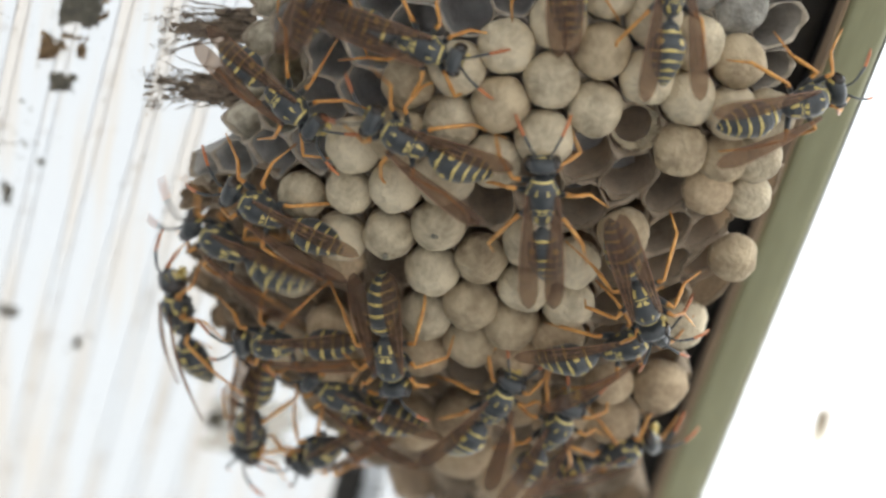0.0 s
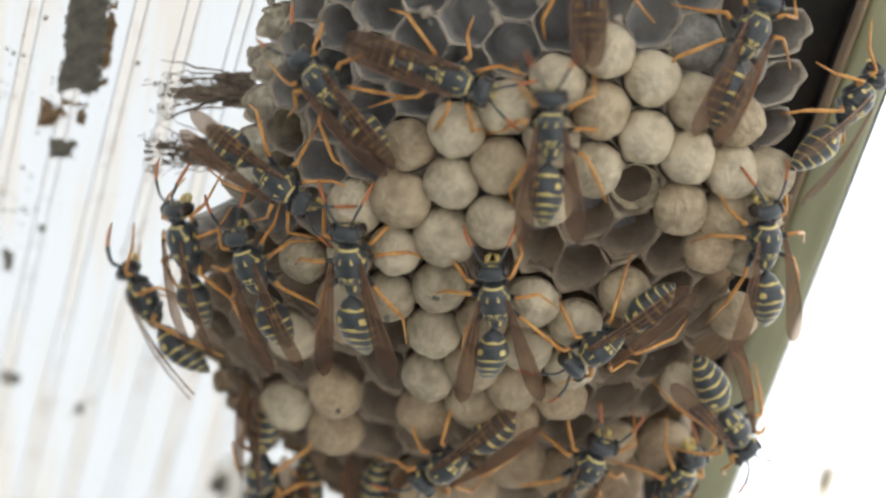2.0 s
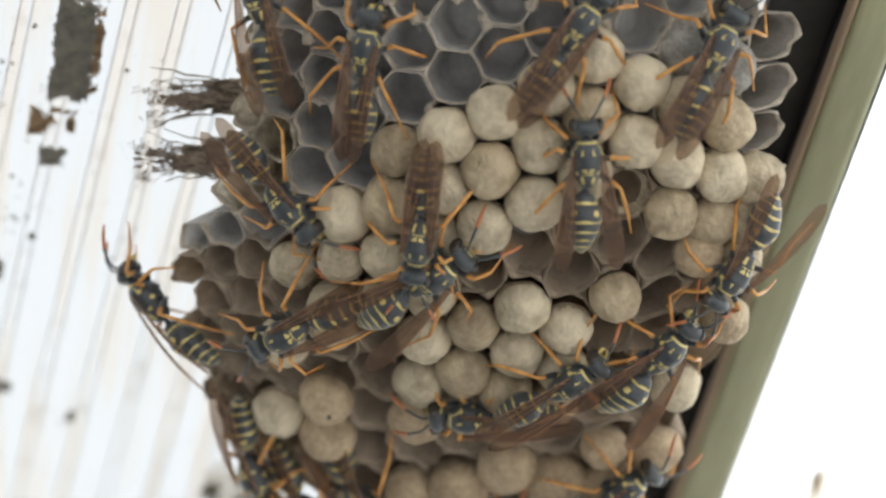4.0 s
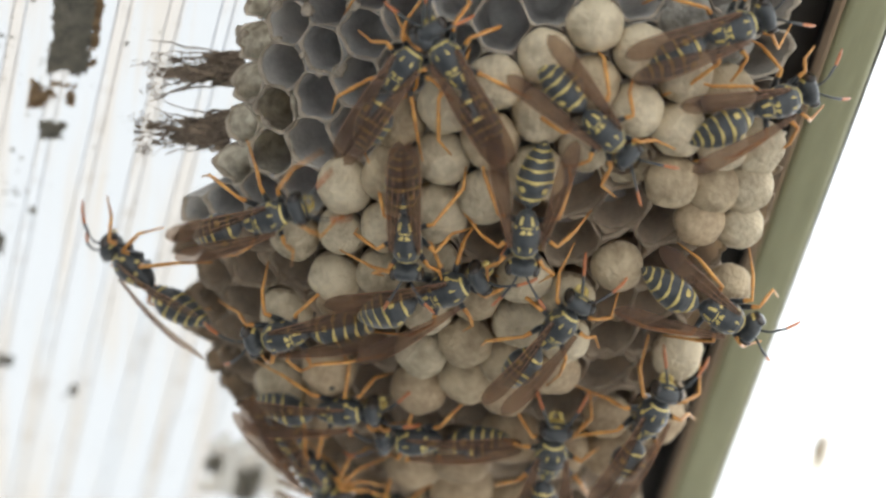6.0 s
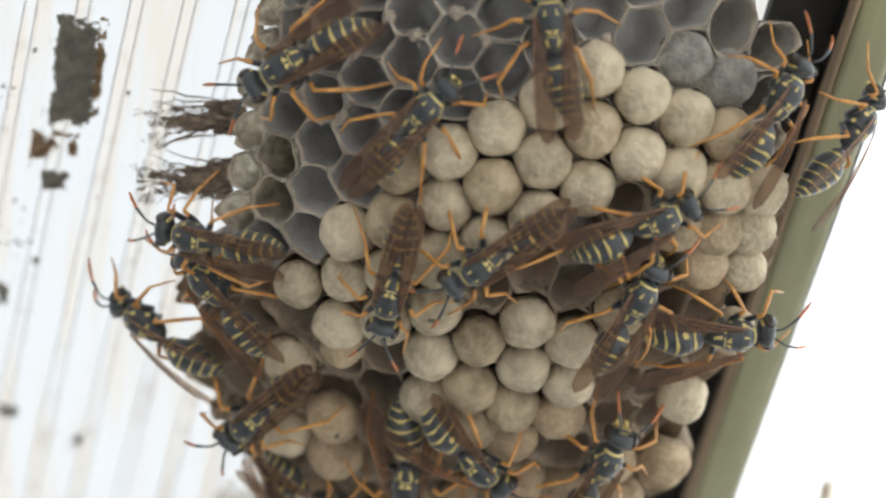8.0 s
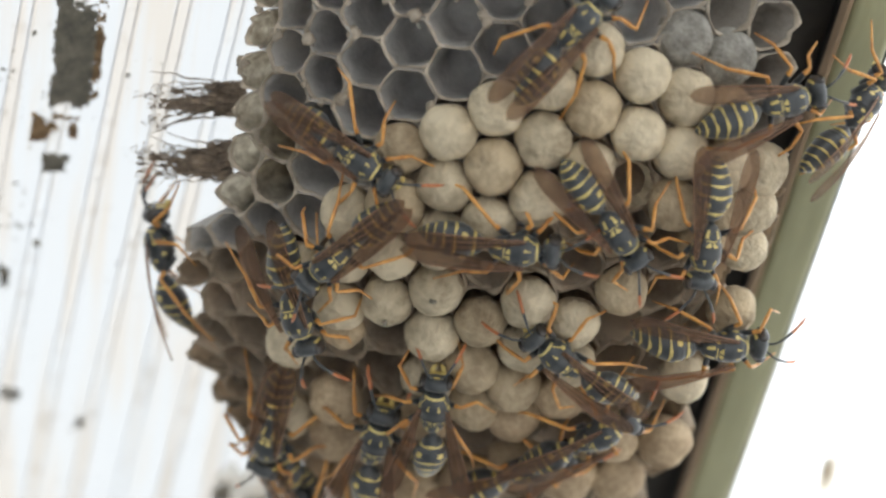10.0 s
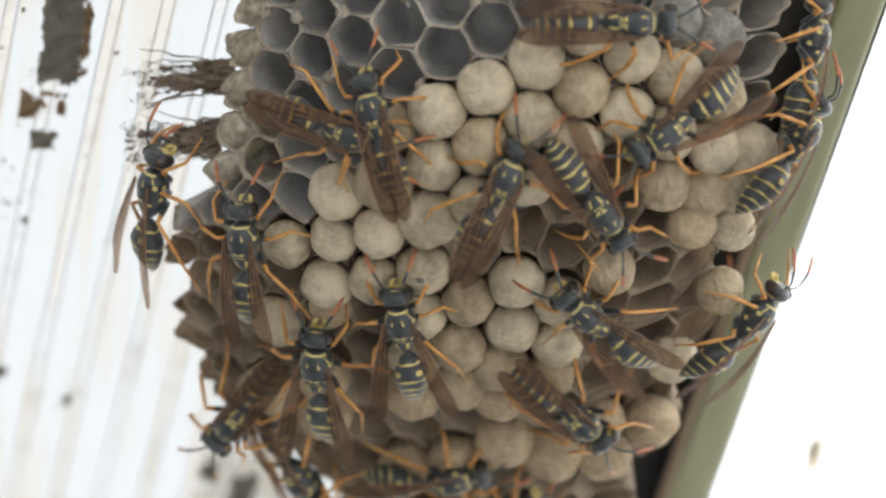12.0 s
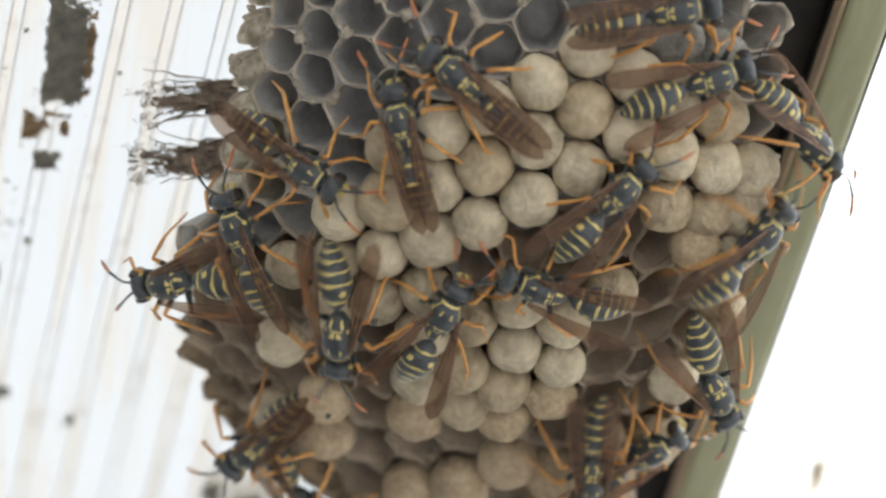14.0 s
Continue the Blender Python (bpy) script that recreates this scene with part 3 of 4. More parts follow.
def cap_meshes(count, rng):
    """Silk domes: nearly round, a little dented and wrinkled."""
    made = []
    for k in range(count):
        bm = bmesh.new()
        bmesh.ops.create_uvsphere(bm, u_segments=32, v_segments=20, radius=1.0)
        bmesh.ops.delete(bm, geom=[v for v in bm.verts if v.co.z < -0.62], context="VERTS")
        shift = Vector((rng.uniform(0, 50), rng.uniform(0, 50), k * 7))
        for v in bm.verts:
            v.co *= 1 + 0.1 * noise.noise(v.co * 1.4 + shift) + 0.035 * noise.noise(v.co * 4 + shift)
            v.co.z *= 0.93
        mesh = bpy.data.meshes.new("cap")
        bm.to_mesh(mesh)
        bm.free()
        mesh.polygons.foreach_set("use_smooth", [True] * len(mesh.polygons))
        for face in mesh.polygons:
            c = face.center
            face.material_index = 1 if c.z < -0.02 + 0.25 * noise.noise(c * 2.2 + shift) + 0.12 * noise.noise(c * 7 + shift) else 0
        made.append(mesh)
    return made


def torn_cap_mesh(rng):
    """What is left of a silk dome after the young wasp has cut its way out: a ragged collar."""
    bm = bmesh.new()
    bmesh.ops.create_uvsphere(bm, u_segments=32, v_segments=24, radius=1.0)
    shift = rng.uniform(0, 50)
    gone = [v for v in bm.verts if v.co.z < -0.62 or v.co.z > -0.02 + 0.5 * noise.noise(Vector((v.co.x * 1.1, v.co.y * 1.1, shift))) + 0.3 * noise.noise(v.co * 5)]
    bmesh.ops.delete(bm, geom=gone, context="VERTS")
    shell = bmesh.ops.extrude_face_region(bm, geom=bm.faces[:])
    for v in [g for g in shell["geom"] if isinstance(g, bmesh.types.BMVert)]:
        v.co *= 0.965
    mesh = bpy.data.meshes.new("torn_cap")
    bm.to_mesh(mesh)
    bm.free()
    mesh.materials.append(SILK)
    return mesh


def make_nest():
    nest = new("wasp_nest")
    nest.matrix_world = APEX
    rng = random.Random(4)
    domes = {SILK: cap_meshes(5, rng), OLD_SILK: cap_meshes(3, rng), GREY_SILK: cap_meshes(2, rng), OCHRE_SILK: cap_meshes(4, rng)}
    for mat, meshes in domes.items():
        for mesh in meshes:
            mesh.materials.append(mat)
            mesh.materials.append(CAP_BASE)
    for i in range(-9, 9):
        for j in range(-8, 16):
            a, b = lattice(i, j)
            if not inside(a, b):
                continue
            cell = cell_mesh(i, j, rng, nest)
            if (i, j) in TORN:
                n = face_normal(a, b)
                collar = new("torn_cap", torn_cap_mesh(rng))
                collar.parent = cell
                m = n.to_track_quat("Z", "Y").to_matrix().to_4x4()
                m.translation = face_point(a, b) + n * 0.0002
                collar.matrix_basis = m @ Matrix.Diagonal((0.0026, 0.0026, 0.0026, 1))
                tagged(collar, "ragged remains of a silk cap")
            elif j not in CAPPED.get(i, ()) and rng.random() < 0.12:
                n = face_normal(a, b)
                bm = bmesh.new()
                bmesh.ops.create_icosphere(bm, subdivisions=2, radius=1.0)
                for v in bm.verts:
                    v.co = Vector((v.co.x * 0.00025, v.co.y * 0.00025, v.co.z * 0.0006))
                egg = part("egg", bm, EGG, cell, "white egg")
                egg.matrix_basis = Matrix.Translation(face_point(a + rng.uniform(-1, 1), b + rng.uniform(0.6, 1.4)) - n * rng.uniform(0.002, 0.004)) @ pose(0, 0, 0, rng.uniform(20, 70), 0, rng.uniform(0, 360))
            if j in CAPPED.get(i, ()):
                brown, grey = (i, j) in BROWN_CAPS or b < -32 + rng.gauss(0, 2), (i, j) in GREY_CAPS
                cap = new("cap", rng.choice(domes[OLD_SILK if brown else GREY_SILK if grey else OCHRE_SILK if rng.random() < (0.55 if a > 14 else 0.3) else SILK]))
                cap.parent = cell
                n = face_normal(a, b)
                lean = LEANING.get((i, j), (0, 0))
                near = [(face_point(*lattice(i + p, j + q)) - face_point(a, b)).length for p, q in ((1, 0), (0, 1), (1, 1))]
                size = 0.5 * (sum(near) / 3) * rng.uniform(0.98, 1.08) * (0.88 if b < -13 else 1) * (0.84 if (i, j) in ((-3, 4), (4, 11), (3, 9), (3, 10)) else 1)
                m = (n + Vector((0, 0, 0.25))).to_track_quat("Z", "Y").to_matrix().to_4x4() @ pose(0, 0, 0, 0, 0, rng.uniform(0, 360))
                m.translation = face_point(a + lean[0], b + lean[1]) + n * size * (rng.uniform(0.25, 0.5) if not grey else -0.25)
                cap.matrix_basis = m @ Matrix.Diagonal((size, size, size, 1))
                if brown:
                    tagged(cap, "brownish silk cap")
                if grey:
                    tagged(cap, "sunken grey silk cap")
                if (i, j) in PIERCED:
                    bm = bmesh.new()
                    spot = m.to_3x3() @ Vector((rng.uniform(-0.5, 0.1), rng.uniform(-0.2, 0.3), 0.85)).normalized() * size * 0.97
                    bmesh.ops.create_icosphere(bm, subdivisions=2, radius=0.0003, matrix=Matrix.Translation(m.translation + spot))
                    for v in bm.verts:
                        v.co += noise.noise_vector(v.co * 2500) * 0.00025
                    part("hole", bm, DIRT, cell, "small dark hole bitten into the cap")
            elif a < 6 and b > -2:
                # crumbs of fresh paper pulp on the lip
                crumbs = random.Random(round(i * 970 + j * 31))
                for _ in range(crumbs.choice((0, 1, 1, 2))):
                    k, size = crumbs.randrange(6), crumbs.uniform(0.0003, 0.00075)
                    p = Vector(CORNERS[k]).lerp(Vector(CORNERS[(k + 1) % 6]), crumbs.random()) * 0.96
                    a1, b1 = lattice(i + p.x, j + p.y)
                    bm = bmesh.new()
                    bmesh.ops.create_icosphere(bm, subdivisions=2, radius=1.0)
                    shift = Vector((crumbs.random(), crumbs.random(), crumbs.random())) * 9
                    for v in bm.verts:
                        v.co = (v.co * (1 + 0.6 * noise.noise(v.co * 1.7 + shift))) * size
                    crumb = part("pulp_crumb", bm, RIM, cell, "tan crumb of paper pulp")
                    crumb.matrix_basis = Matrix.Translation(face_point(a1, b1) - face_normal(a1, b1) * 0.0004)
    for i, j in MARGIN:
        cell_mesh(i, j, rng, nest, 0.78, 0.0016)
    # the stalk by which the comb hangs from the roof
    bm = bmesh.new()
    up = APEX.inverted().to_3x3() @ Vector((0, 0, 1))
    start = face_point(-4, -14) - Vector((0, 0, 0.008))
    tube(bm, [start, start + up * 0.018, start + up * 0.03, start + up * 0.045], [0.014, 0.006, 0.004, 0.006], 14)
    part("stalk", bm, PAPER, nest, "dark paper stalk")
    tagged(nest, "open grey paper wasp comb with white-capped brood cells", "wasp nest")


make_nest()


# ---- wasps ----
def scaled(bm):
    bmesh.ops.scale(bm, vec=(0.001, 0.001, 0.001), verts=bm.verts[:])
    return bm


TERGITES = (-4.35, -6.25, -7.3, -8.2, -8.95, -9.5)  # where each ring of the abdomen ends


def gaster_paint(y, turn):
    """Yellow hind bands on black rings, their front edge scalloped, and two large spots on the second ring."""
    for k, back in enumerate(TERGITES):
        wave = 0.13 * math.cos(turn * 5) + 0.05 * math.cos(turn * 2)
        if back <= y < back + (0.26, 0.23, 0.18, 0.155, 0.13, 0.1)[k] + wave * (0.4, 0.7, 0.7, 0.6, 0.4, 0.2)[k]:
            return 1
    return 1 if ((y + 5.25) / 0.33) ** 2 + ((abs(turn) - 0.72) / 0.24) ** 2 < 1 else 0


def thorax_paint(y, turn):
    """Collar, thin side lines, two short streaks, spots on the hind plates and two long stripes at the back."""
    side = abs(turn)
    if 1.74 < y < 1.95 and side < 1.25:
        return 1
    if 0.75 < y < 1.76 and abs(side - 0.9 - 0.3 * (1.75 - y)) < 0.055:
        return 1
    if 0.62 < y < 1.2 and abs(side - 0.3 - 0.16 * (1.2 - y)) < 0.03 + 0.11 * (1.2 - y):
        return 1
    if -1.14 < y < -0.74 and 0.1 < side < 0.26 + 0.6 * (y + 1.14):
        return 1
    if -1.42 < y < -1.3 and side < 0.55:
        return 1
    if -2.4 < y < -1.62 and abs(side - 0.52) < 0.17 - 0.1 * abs(y + 2.0):
        return 1
    spots = ((0.72, 1.22, 0.22, 0.17), (0.75, 1.85, 0.3, 0.18), (-0.5, 1.75, 0.25, 0.16), (-1.25, 1.0, 0.14, 0.2))
    return 1 if any(((y - cy) / ry) ** 2 + ((side - ct) / rt) ** 2 < 1 for cy, ct, ry, rt in spots) else 0


def eased(rows, x):
    """The value at x on a smooth line through (x, value) rows."""
    for (x0, v0), (x1, v1) in zip(rows, rows[1:]):
        if x <= x1:
            q = (x - x0) / (x1 - x0)
            return v0 + (v1 - v0) * (0.5 * q + 0.5 * q * q * (3 - 2 * q))
    return rows[-1][1]


THORAX = ((-2.95, 0.22), (-2.6, 0.72), (-2.1, 1.06), (-1.52, 1.27), (-1.46, 1.2), (-1.25, 1.32), (-1.2, 1.28), (-0.7, 1.54), (-0.66, 1.5),
          (0.3, 1.66), (1.0, 1.58), (1.55, 1.3), (1.62, 1.26), (1.95, 1.0), (2.25, 0.45))
GASTER = ((2.75, 0.2), (3.1, 0.32), (3.7, 0.95), (4.3, 1.28), (4.4, 1.2), (4.9, 1.62), (5.5, 1.83), (6.2, 1.86), (6.32, 1.76), (7.25, 1.68), (7.36, 1.57),
          (8.15, 1.34), (8.25, 1.22), (8.9, 0.92), (9.0, 0.8), (9.5, 0.42), (9.75, 0.06))


def make_wasp(spread, seed, aside):
    rng = random.Random(seed)
    wasp = new("paper_wasp")
    bm = bmesh.new()
    lathe_y(bm, [(-2.95 + 5.2 * k / 104, eased(THORAX, -2.95 + 5.2 * k / 104)) for k in range(105)], 84, thorax_paint, 0.98)
    part("thorax", scaled(bm), (BLACK, YELLOW), wasp, "black thorax with yellow spots")

    bm = bmesh.new()
    lathe_y(bm, [(-2.75 - 7.0 * k / 100, eased(GASTER, 2.75 + 7.0 * k / 100)) for k in range(101)], 60, gaster_paint, 0.88, 0.026 + 0.25 * abs(aside), aside)
    part("abdomen", scaled(bm), (BLACK, YELLOW), wasp, "black and yellow banded abdomen")

    bm = bmesh.new()
    bmesh.ops.create_uvsphere(bm, u_segments=56, v_segments=40, radius=1.0)
    for v in bm.verts:
        x, y, z = v.co
        hollow = 0.22 * max(0.0, 1 - abs(x) / 0.7) ** 2 if y < 0 else 0
        v.co = Vector((x * 1.72, y * 0.98 + hollow * abs(y) + 0.1 * x * x, z * 1.45))
    for face in bm.faces:
        c = face.calc_center_median()
        temple = c.y < -0.15 and 1.15 < abs(c.x) < 1.5 and -0.4 < c.z < 0.75 and abs(c.y + 0.62 - 0.25 * (abs(c.x) - 1.1)) < 0.13
        brow = 0.55 < c.y and 0.42 < c.z < 0.62 and abs(c.x) < 0.75
        mask = c.y > 0.3 and abs(c.x) < 0.85 and c.z < -0.1
        face.material_index = 1 if temple or brow or mask else 0
    bmesh.ops.translate(bm, vec=(0, 3.28, -0.15), verts=bm.verts[:])
    tube(bm, [(0, 2.0, -0.1), (0, 2.9, -0.1)], [0.42, 0.36], 12)
    head = part("head", scaled(bm), (BLACK, YELLOW), wasp, "black head with yellow face")
    for side in (-1, 1):
        bm = bmesh.new()
        bmesh.ops.create_uvsphere(bm, u_segments=16, v_segments=12, radius=1.0)
        for v in bm.verts:
            v.co = Vector((side * 1.32 + v.co.x * 0.47, 3.5 + v.co.y * 0.72, -0.1 + v.co.z * 1.12))
        part("eye", scaled(bm), EYE, head)
        bm = bmesh.new()
        tube(bm, [(side * 0.35, 3.95, 0.3), (side * 0.8, 4.7, 0.85), (side * 1.1, 5.15, 0.9), (side * 1.8, 6.4, 0.5), (side * 2.4, 7.5, -0.3), (side * 2.65, 8.1, -0.9)],
             [0.13, 0.12, 0.12, 0.17, 0.18, 0.1], 8, [0, 0, 0, 1, 1])
        part("antenna", scaled(bm), (BLACK, ANTENNA), head, "red-orange antenna with black base")
        bm = bmesh.new()
        tube(bm, [(side * 0.55, 3.85, -1.1), (side * 0.5, 4.3, -1.5), (side * 0.1, 4.5, -1.75)], [0.3, 0.25, 0.08], 8)
        part("jaw", scaled(bm), YELLOW, head)
        # wings: narrow, folded lengthwise, with a stout front vein
        turn = Matrix.Rotation(side * radians(spread), 3, "Z")
        bm = bmesh.new()
        steps = 26
        cols = 5
        grid = {}
        for k in range(steps + 1):
            s = k / steps
            half = 0.2 + 0.76 * math.sin(math.pi * min(1, s * 0.62 + 0.02)) ** 1.3 if s < 0.78 else 0
            if s >= 0.78:
                edge = 0.2 + 0.76 * math.sin(math.pi * (0.78 * 0.62 + 0.02)) ** 1.3
                half = edge * math.sqrt(max(0.0, 1 - ((s - 0.78) / 0.22) ** 2)) + 0.03
            for c in range(cols):
                across = (c / (cols - 1) - 0.5) * 2 * half
                ripple = 0.07 * math.sin(c * 2.6 + s * 5) - 0.1 * abs(across)
                p = turn @ Vector((side * 0.2 + across, -12.0 * s, 0))
                grid[k, c] = [bm.verts.new((side * 1.2 + p.x, 0.7 + p.y, 1.3 + ripple + 0.6 * math.sin(math.pi * s * 0.8) - 0.9 * s * s + lift)) for lift in (0.03, -0.03)]
        for k in range(steps):
            for c in range(cols - 1):
                for f in (0, 1):
                    bm.faces.new((grid[k, c][f], grid[k, c + 1][f], grid[k + 1, c + 1][f], grid[k + 1, c][f]))
        wing = part("wing", scaled(bm), WING, wasp, "brown translucent folded wing")
        bm = bmesh.new()
        for lane, reach, thick in ((0.92, 0.8, 0.07), (0.2, 0.72, 0.035), (-0.5, 0.6, 0.03)):
            pts = []
            for k in range(10):
                s = reach * k / 9
                half = 0.2 + 0.76 * math.sin(math.pi * min(1, s * 0.62 + 0.02)) ** 1.3
                p = turn @ Vector((side * 0.2 + side * lane * half, -12.0 * s, 0))
                pts.append((side * 1.2 + p.x, 0.7 + p.y, 1.34 + 0.6 * math.sin(math.pi * s * 0.8) - 0.9 * s * s - 0.1 * abs(lane * half)))
            tube(bm, pts, [thick] * 9 + [thick * 0.4], 6)
        part("vein", scaled(bm), VEIN, wing)
        for root, knee, shin, toe in (((0.8, 1.4, -1.3), (2.3, 2.7, 0.3), (3.4, 4.3, -1.5), (3.3, 6.2, -3.1)),
                                      ((0.9, 0.0, -1.4), (3.1, 0.7, 0.4), (5.0, 0.3, -1.6), (6.5, -0.9, -3.3)),
                                      ((0.8, -1.2, -1.3), (2.9, -2.5, 0.6), (4.3, -5.5, -1.5), (4.9, -8.2, -3.3))):
            shake = [Vector((rng.uniform(-1, 1), rng.uniform(-1, 1), rng.uniform(-0.3, 0.3))) * w for w in (0, 0.4, 0.7, 1.1)]
            r, kn, sh, to = [Vector((side * p[0], p[1], p[2])) + w for p, w in zip((root, knee, shin, toe), shake)]
            bm = bmesh.new()
            tube(bm, [r, r.lerp(kn, 0.25), r.lerp(kn, 0.7), kn, kn.lerp(sh, 0.12), kn.lerp(sh, 0.6), sh, sh.lerp(to, 0.4), to],
                 [0.3, 0.34, 0.27, 0.18, 0.17, 0.22, 0.17, 0.12, 0.08], 8, [0, 0, 1, 1, 1, 1, 1, 1])
            part("leg", scaled(bm), (BLACK, ORANGE), wasp, "orange leg with black thigh")
    tagged(wasp, "black and yellow paper wasp with " + ("half-open" if spread > 5 else "folded") + " brown wings on its comb", "wasp", "wasps on the nest")
    return wasp


wasps = {}
for names, spread in ((('a', 'b', 'e', 'f', 'i', 'jj', 'k', 'l', 'm', 'v', 'w', 'x', 'C', 'r'), -4), (('c', 'd', 'g', 'h', 'h3', 'j', 'o', 'y', 'z', 'G'), 7)):
    for third in (0, 1, 2):
        first = make_wasp(spread + 3 * third, 30 + spread + third, (0.0, 0.045, -0.045)[third])
        for k, name in enumerate(names[third::3]):
            wasps[name] = first if k == 0 else copy_thing(first, Matrix.Identity(4))
            wasps[name].scale = [1.0 + 0.1 * ((k * 0.37 + third * 0.21) % 1)] * 3


# ---- what moves ----
def swing_legs(wasp, phase):
    """Small steps of the six legs while the wasp walks about."""
    legs = [o for o in wasp.children if o.name.startswith("leg")]
    for k, leg in enumerate(legs):
        walk(leg, [(q * 0.4, pose(0, 0, 0, 0, 0, 7 * math.sin(q * 2.1 + phase + k * 2.2))) for q in range(36)])


def sway(wasp, phase):
    """The abdomen swings a little from side to side."""
    for ob in wasp.children:
        if ob.name.startswith("abdomen"):
            walk(ob, [(q * 0.5, pose(0, 0, 0, 2 * math.sin(q * 1.3 + phase), 0, 4 * math.sin(q * 1.7 + phase))) for q in range(29)])


def flutter(wasp):
    """Quick small beats of both wings."""
    for k, wing in enumerate(o for o in wasp.children if o.name.startswith("wing")):
        walk(wing, [(q * 0.1, pose(0, 0, 0, 0, (6 if k else -6) * (q % 2), (9 if k else -9) * math.sin(q * 2.3))) for q in range(141)])


def motions():
    for name in ("h", "h3"):
        flutter(wasps[name])
    for k, wasp in enumerate(wasps.values()):
        swing_legs(wasp, k * 1.3)
        sway(wasp, k * 2.1)
    walk(wasps["a"], [
        (0, on_comb(-12.4, -0.4, -18)), (0.5, on_comb(-11.5, 0.9, -23)), (1, on_comb(-10.6, 2.0, -23)), (1.5, on_comb(-10.2, 2.6, -23)),
        (2, on_comb(-9.8, 2.7, -19)), (2.5, on_comb(-7.8, -0.5, -44)), (3, on_comb(-10.3, -5.6, -99)), (5.5, on_comb(-12.5, -15.6, -89)),
        (6, on_comb(-13.0, -14.9, -89)), (6.5, on_comb(-12.8, -15.4, -90)), (7, on_comb(-14.9, -14.8, -100)), (7.5, on_comb(-15.0, -15.0, -105)),
        (8, on_comb(-15.0, -15.9, -105)), (10.5, on_comb(-21.7, -13.8, -150)), (11, on_comb(-21.6, -13.2, -155)), (11.5, on_comb(-19.7, -11.2, -185)),
        (12, on_comb(-15.3, -2.3, -255)), (12.5, on_comb(-15.1, -1.4, -245)), (13, on_comb(-13.8, -2.0, -245)), (13.5, on_comb(-13.6, -2.0, -250)),
        (14, on_comb(-12.9, -1.4, -255)),
    ])
    walk(wasps["b"], [
        (0, on_comb(-25.4, -6.3, -38)), (0.5, on_comb(-25.3, -6.7, -43)), (1, on_comb(-26.3, -6.0, -38)), (1.5, on_comb(-26.1, -7.3, -43)),
        (2, on_comb(-26.5, -7.7, -34)), (2.5, on_comb(-22.4, -6.2, 1)), (3, on_comb(-19.5, -5.7, 6)), (4.2, on_comb(-26.1, -10.2, -59)),
        (5.5, on_comb(-31.3, -14.6, -89)), (5.8, on_comb(-29.3, -14.2, -39)), (6, on_comb(-26.6, -12.8, 16)), (6.5, on_comb(-28.2, -8.2, 85)),
        (7, on_comb(-34.8, -7.6, 150)), (7.5, on_comb(-35.1, -5.0, 160)), (8, on_comb(-34.7, -10.2, 165)), (9, on_comb(-30.4, -18.2, 165, -16)),
        (14, on_comb(-29.1, -19.5, 165, -16)),
    ])
    walk(wasps["c"], [
        (0, on_comb(10.6, 6.2, 92)), (0.5, on_comb(12.0, 4.2, 37)), (0.8, on_comb(10.6, -0.1, -38)), (1, on_comb(9.8, -3.3, -88)),
        (1.2, on_comb(4.5, -2.6, -163)), (1.3, on_comb(1.9, -1.1, -181)), (1.4, on_comb(-5.2, -7.2, -181)), (1.5, on_comb(-7.2, -7.8, -183)),
        (2, on_comb(-0.3, -2.2, -269)), (2.5, on_comb(5.6, 2.5, -304)), (3, on_comb(5.4, -2.0, -299)), (5.5, on_comb(2.5, -4.9, -229)),
        (5.7, on_comb(3.8, -4.5, -289)), (5.85, on_comb(5.0, -3.9, -349)), (6, on_comb(5.8, -4.6, -404)), (6.5, on_comb(8.5, -7.0, -395)),
        (6.8, on_comb(5.0, -12.3, -320)), (7, on_comb(2.6, -15.2, -270)), (7.5, on_comb(4.8, -10.1, -300)), (8, on_comb(11.0, -8.5, -335)),
        (9, on_comb(10.0, -10.0, -380)), (10.5, on_comb(6.2, -12.2, -420)), (11, on_comb(6.0, -13.1, -420)), (11.5, on_comb(4.4, -14.9, -435)),
        (12, on_comb(6.8, -11.7, -415)), (12.5, on_comb(7.2, -9.3, -375)), (13, on_comb(7.2, -9.8, -375)), (13.5, on_comb(7.9, -9.9, -345)),
        (14, on_comb(8.0, -7.9, -315)),
    ])
    walk(wasps["d"], [
        (0, on_comb(-14.3, -8.9, 152)), (0.5, on_comb(-12.3, -14.6, 202)), (0.8, on_comb(-6.0, -13.5, 190, -16)), (1.2, on_comb(6.0, -13.0, 150, -16)),
        (1.7, on_comb(16.5, -13.5, 110, -16)), (2, on_comb(21.0, -11.9, 91)), (2.5, on_comb(13.8, -13.6, 171)), (3, on_comb(19.6, -14.8, 231)),
        (5.5, on_comb(18.2, -13.1, 241)), (5.8, on_comb(19.5, -7.3, 311)), (6, on_comb(22.7, -1.3, 381)), (6.5, on_comb(23.8, -7.9, 315)),
        (7, on_comb(17.8, -4.7, 365)), (7.5, on_comb(22.5, 2.9, 385)), (8, on_comb(22.9, 3.5, 420)), (10.5, on_comb(23.5, 0.6, 370)),
        (11, on_comb(23.7, 5.2, 370)), (11.3, on_comb(19.0, 0.9, 310)), (11.5, on_comb(15.4, -2.3, 245)), (12, on_comb(12.5, -4.2, 215)),
        (12.25, on_comb(13.5, 0.6, 150)), (12.5, on_comb(15.6, 4.6, 100)), (13, on_comb(16.1, 6.3, 70)), (13.5, on_comb(16.3, 2.9, 25)),
        (14, on_comb(16.7, 3.1, 20)),
    ])
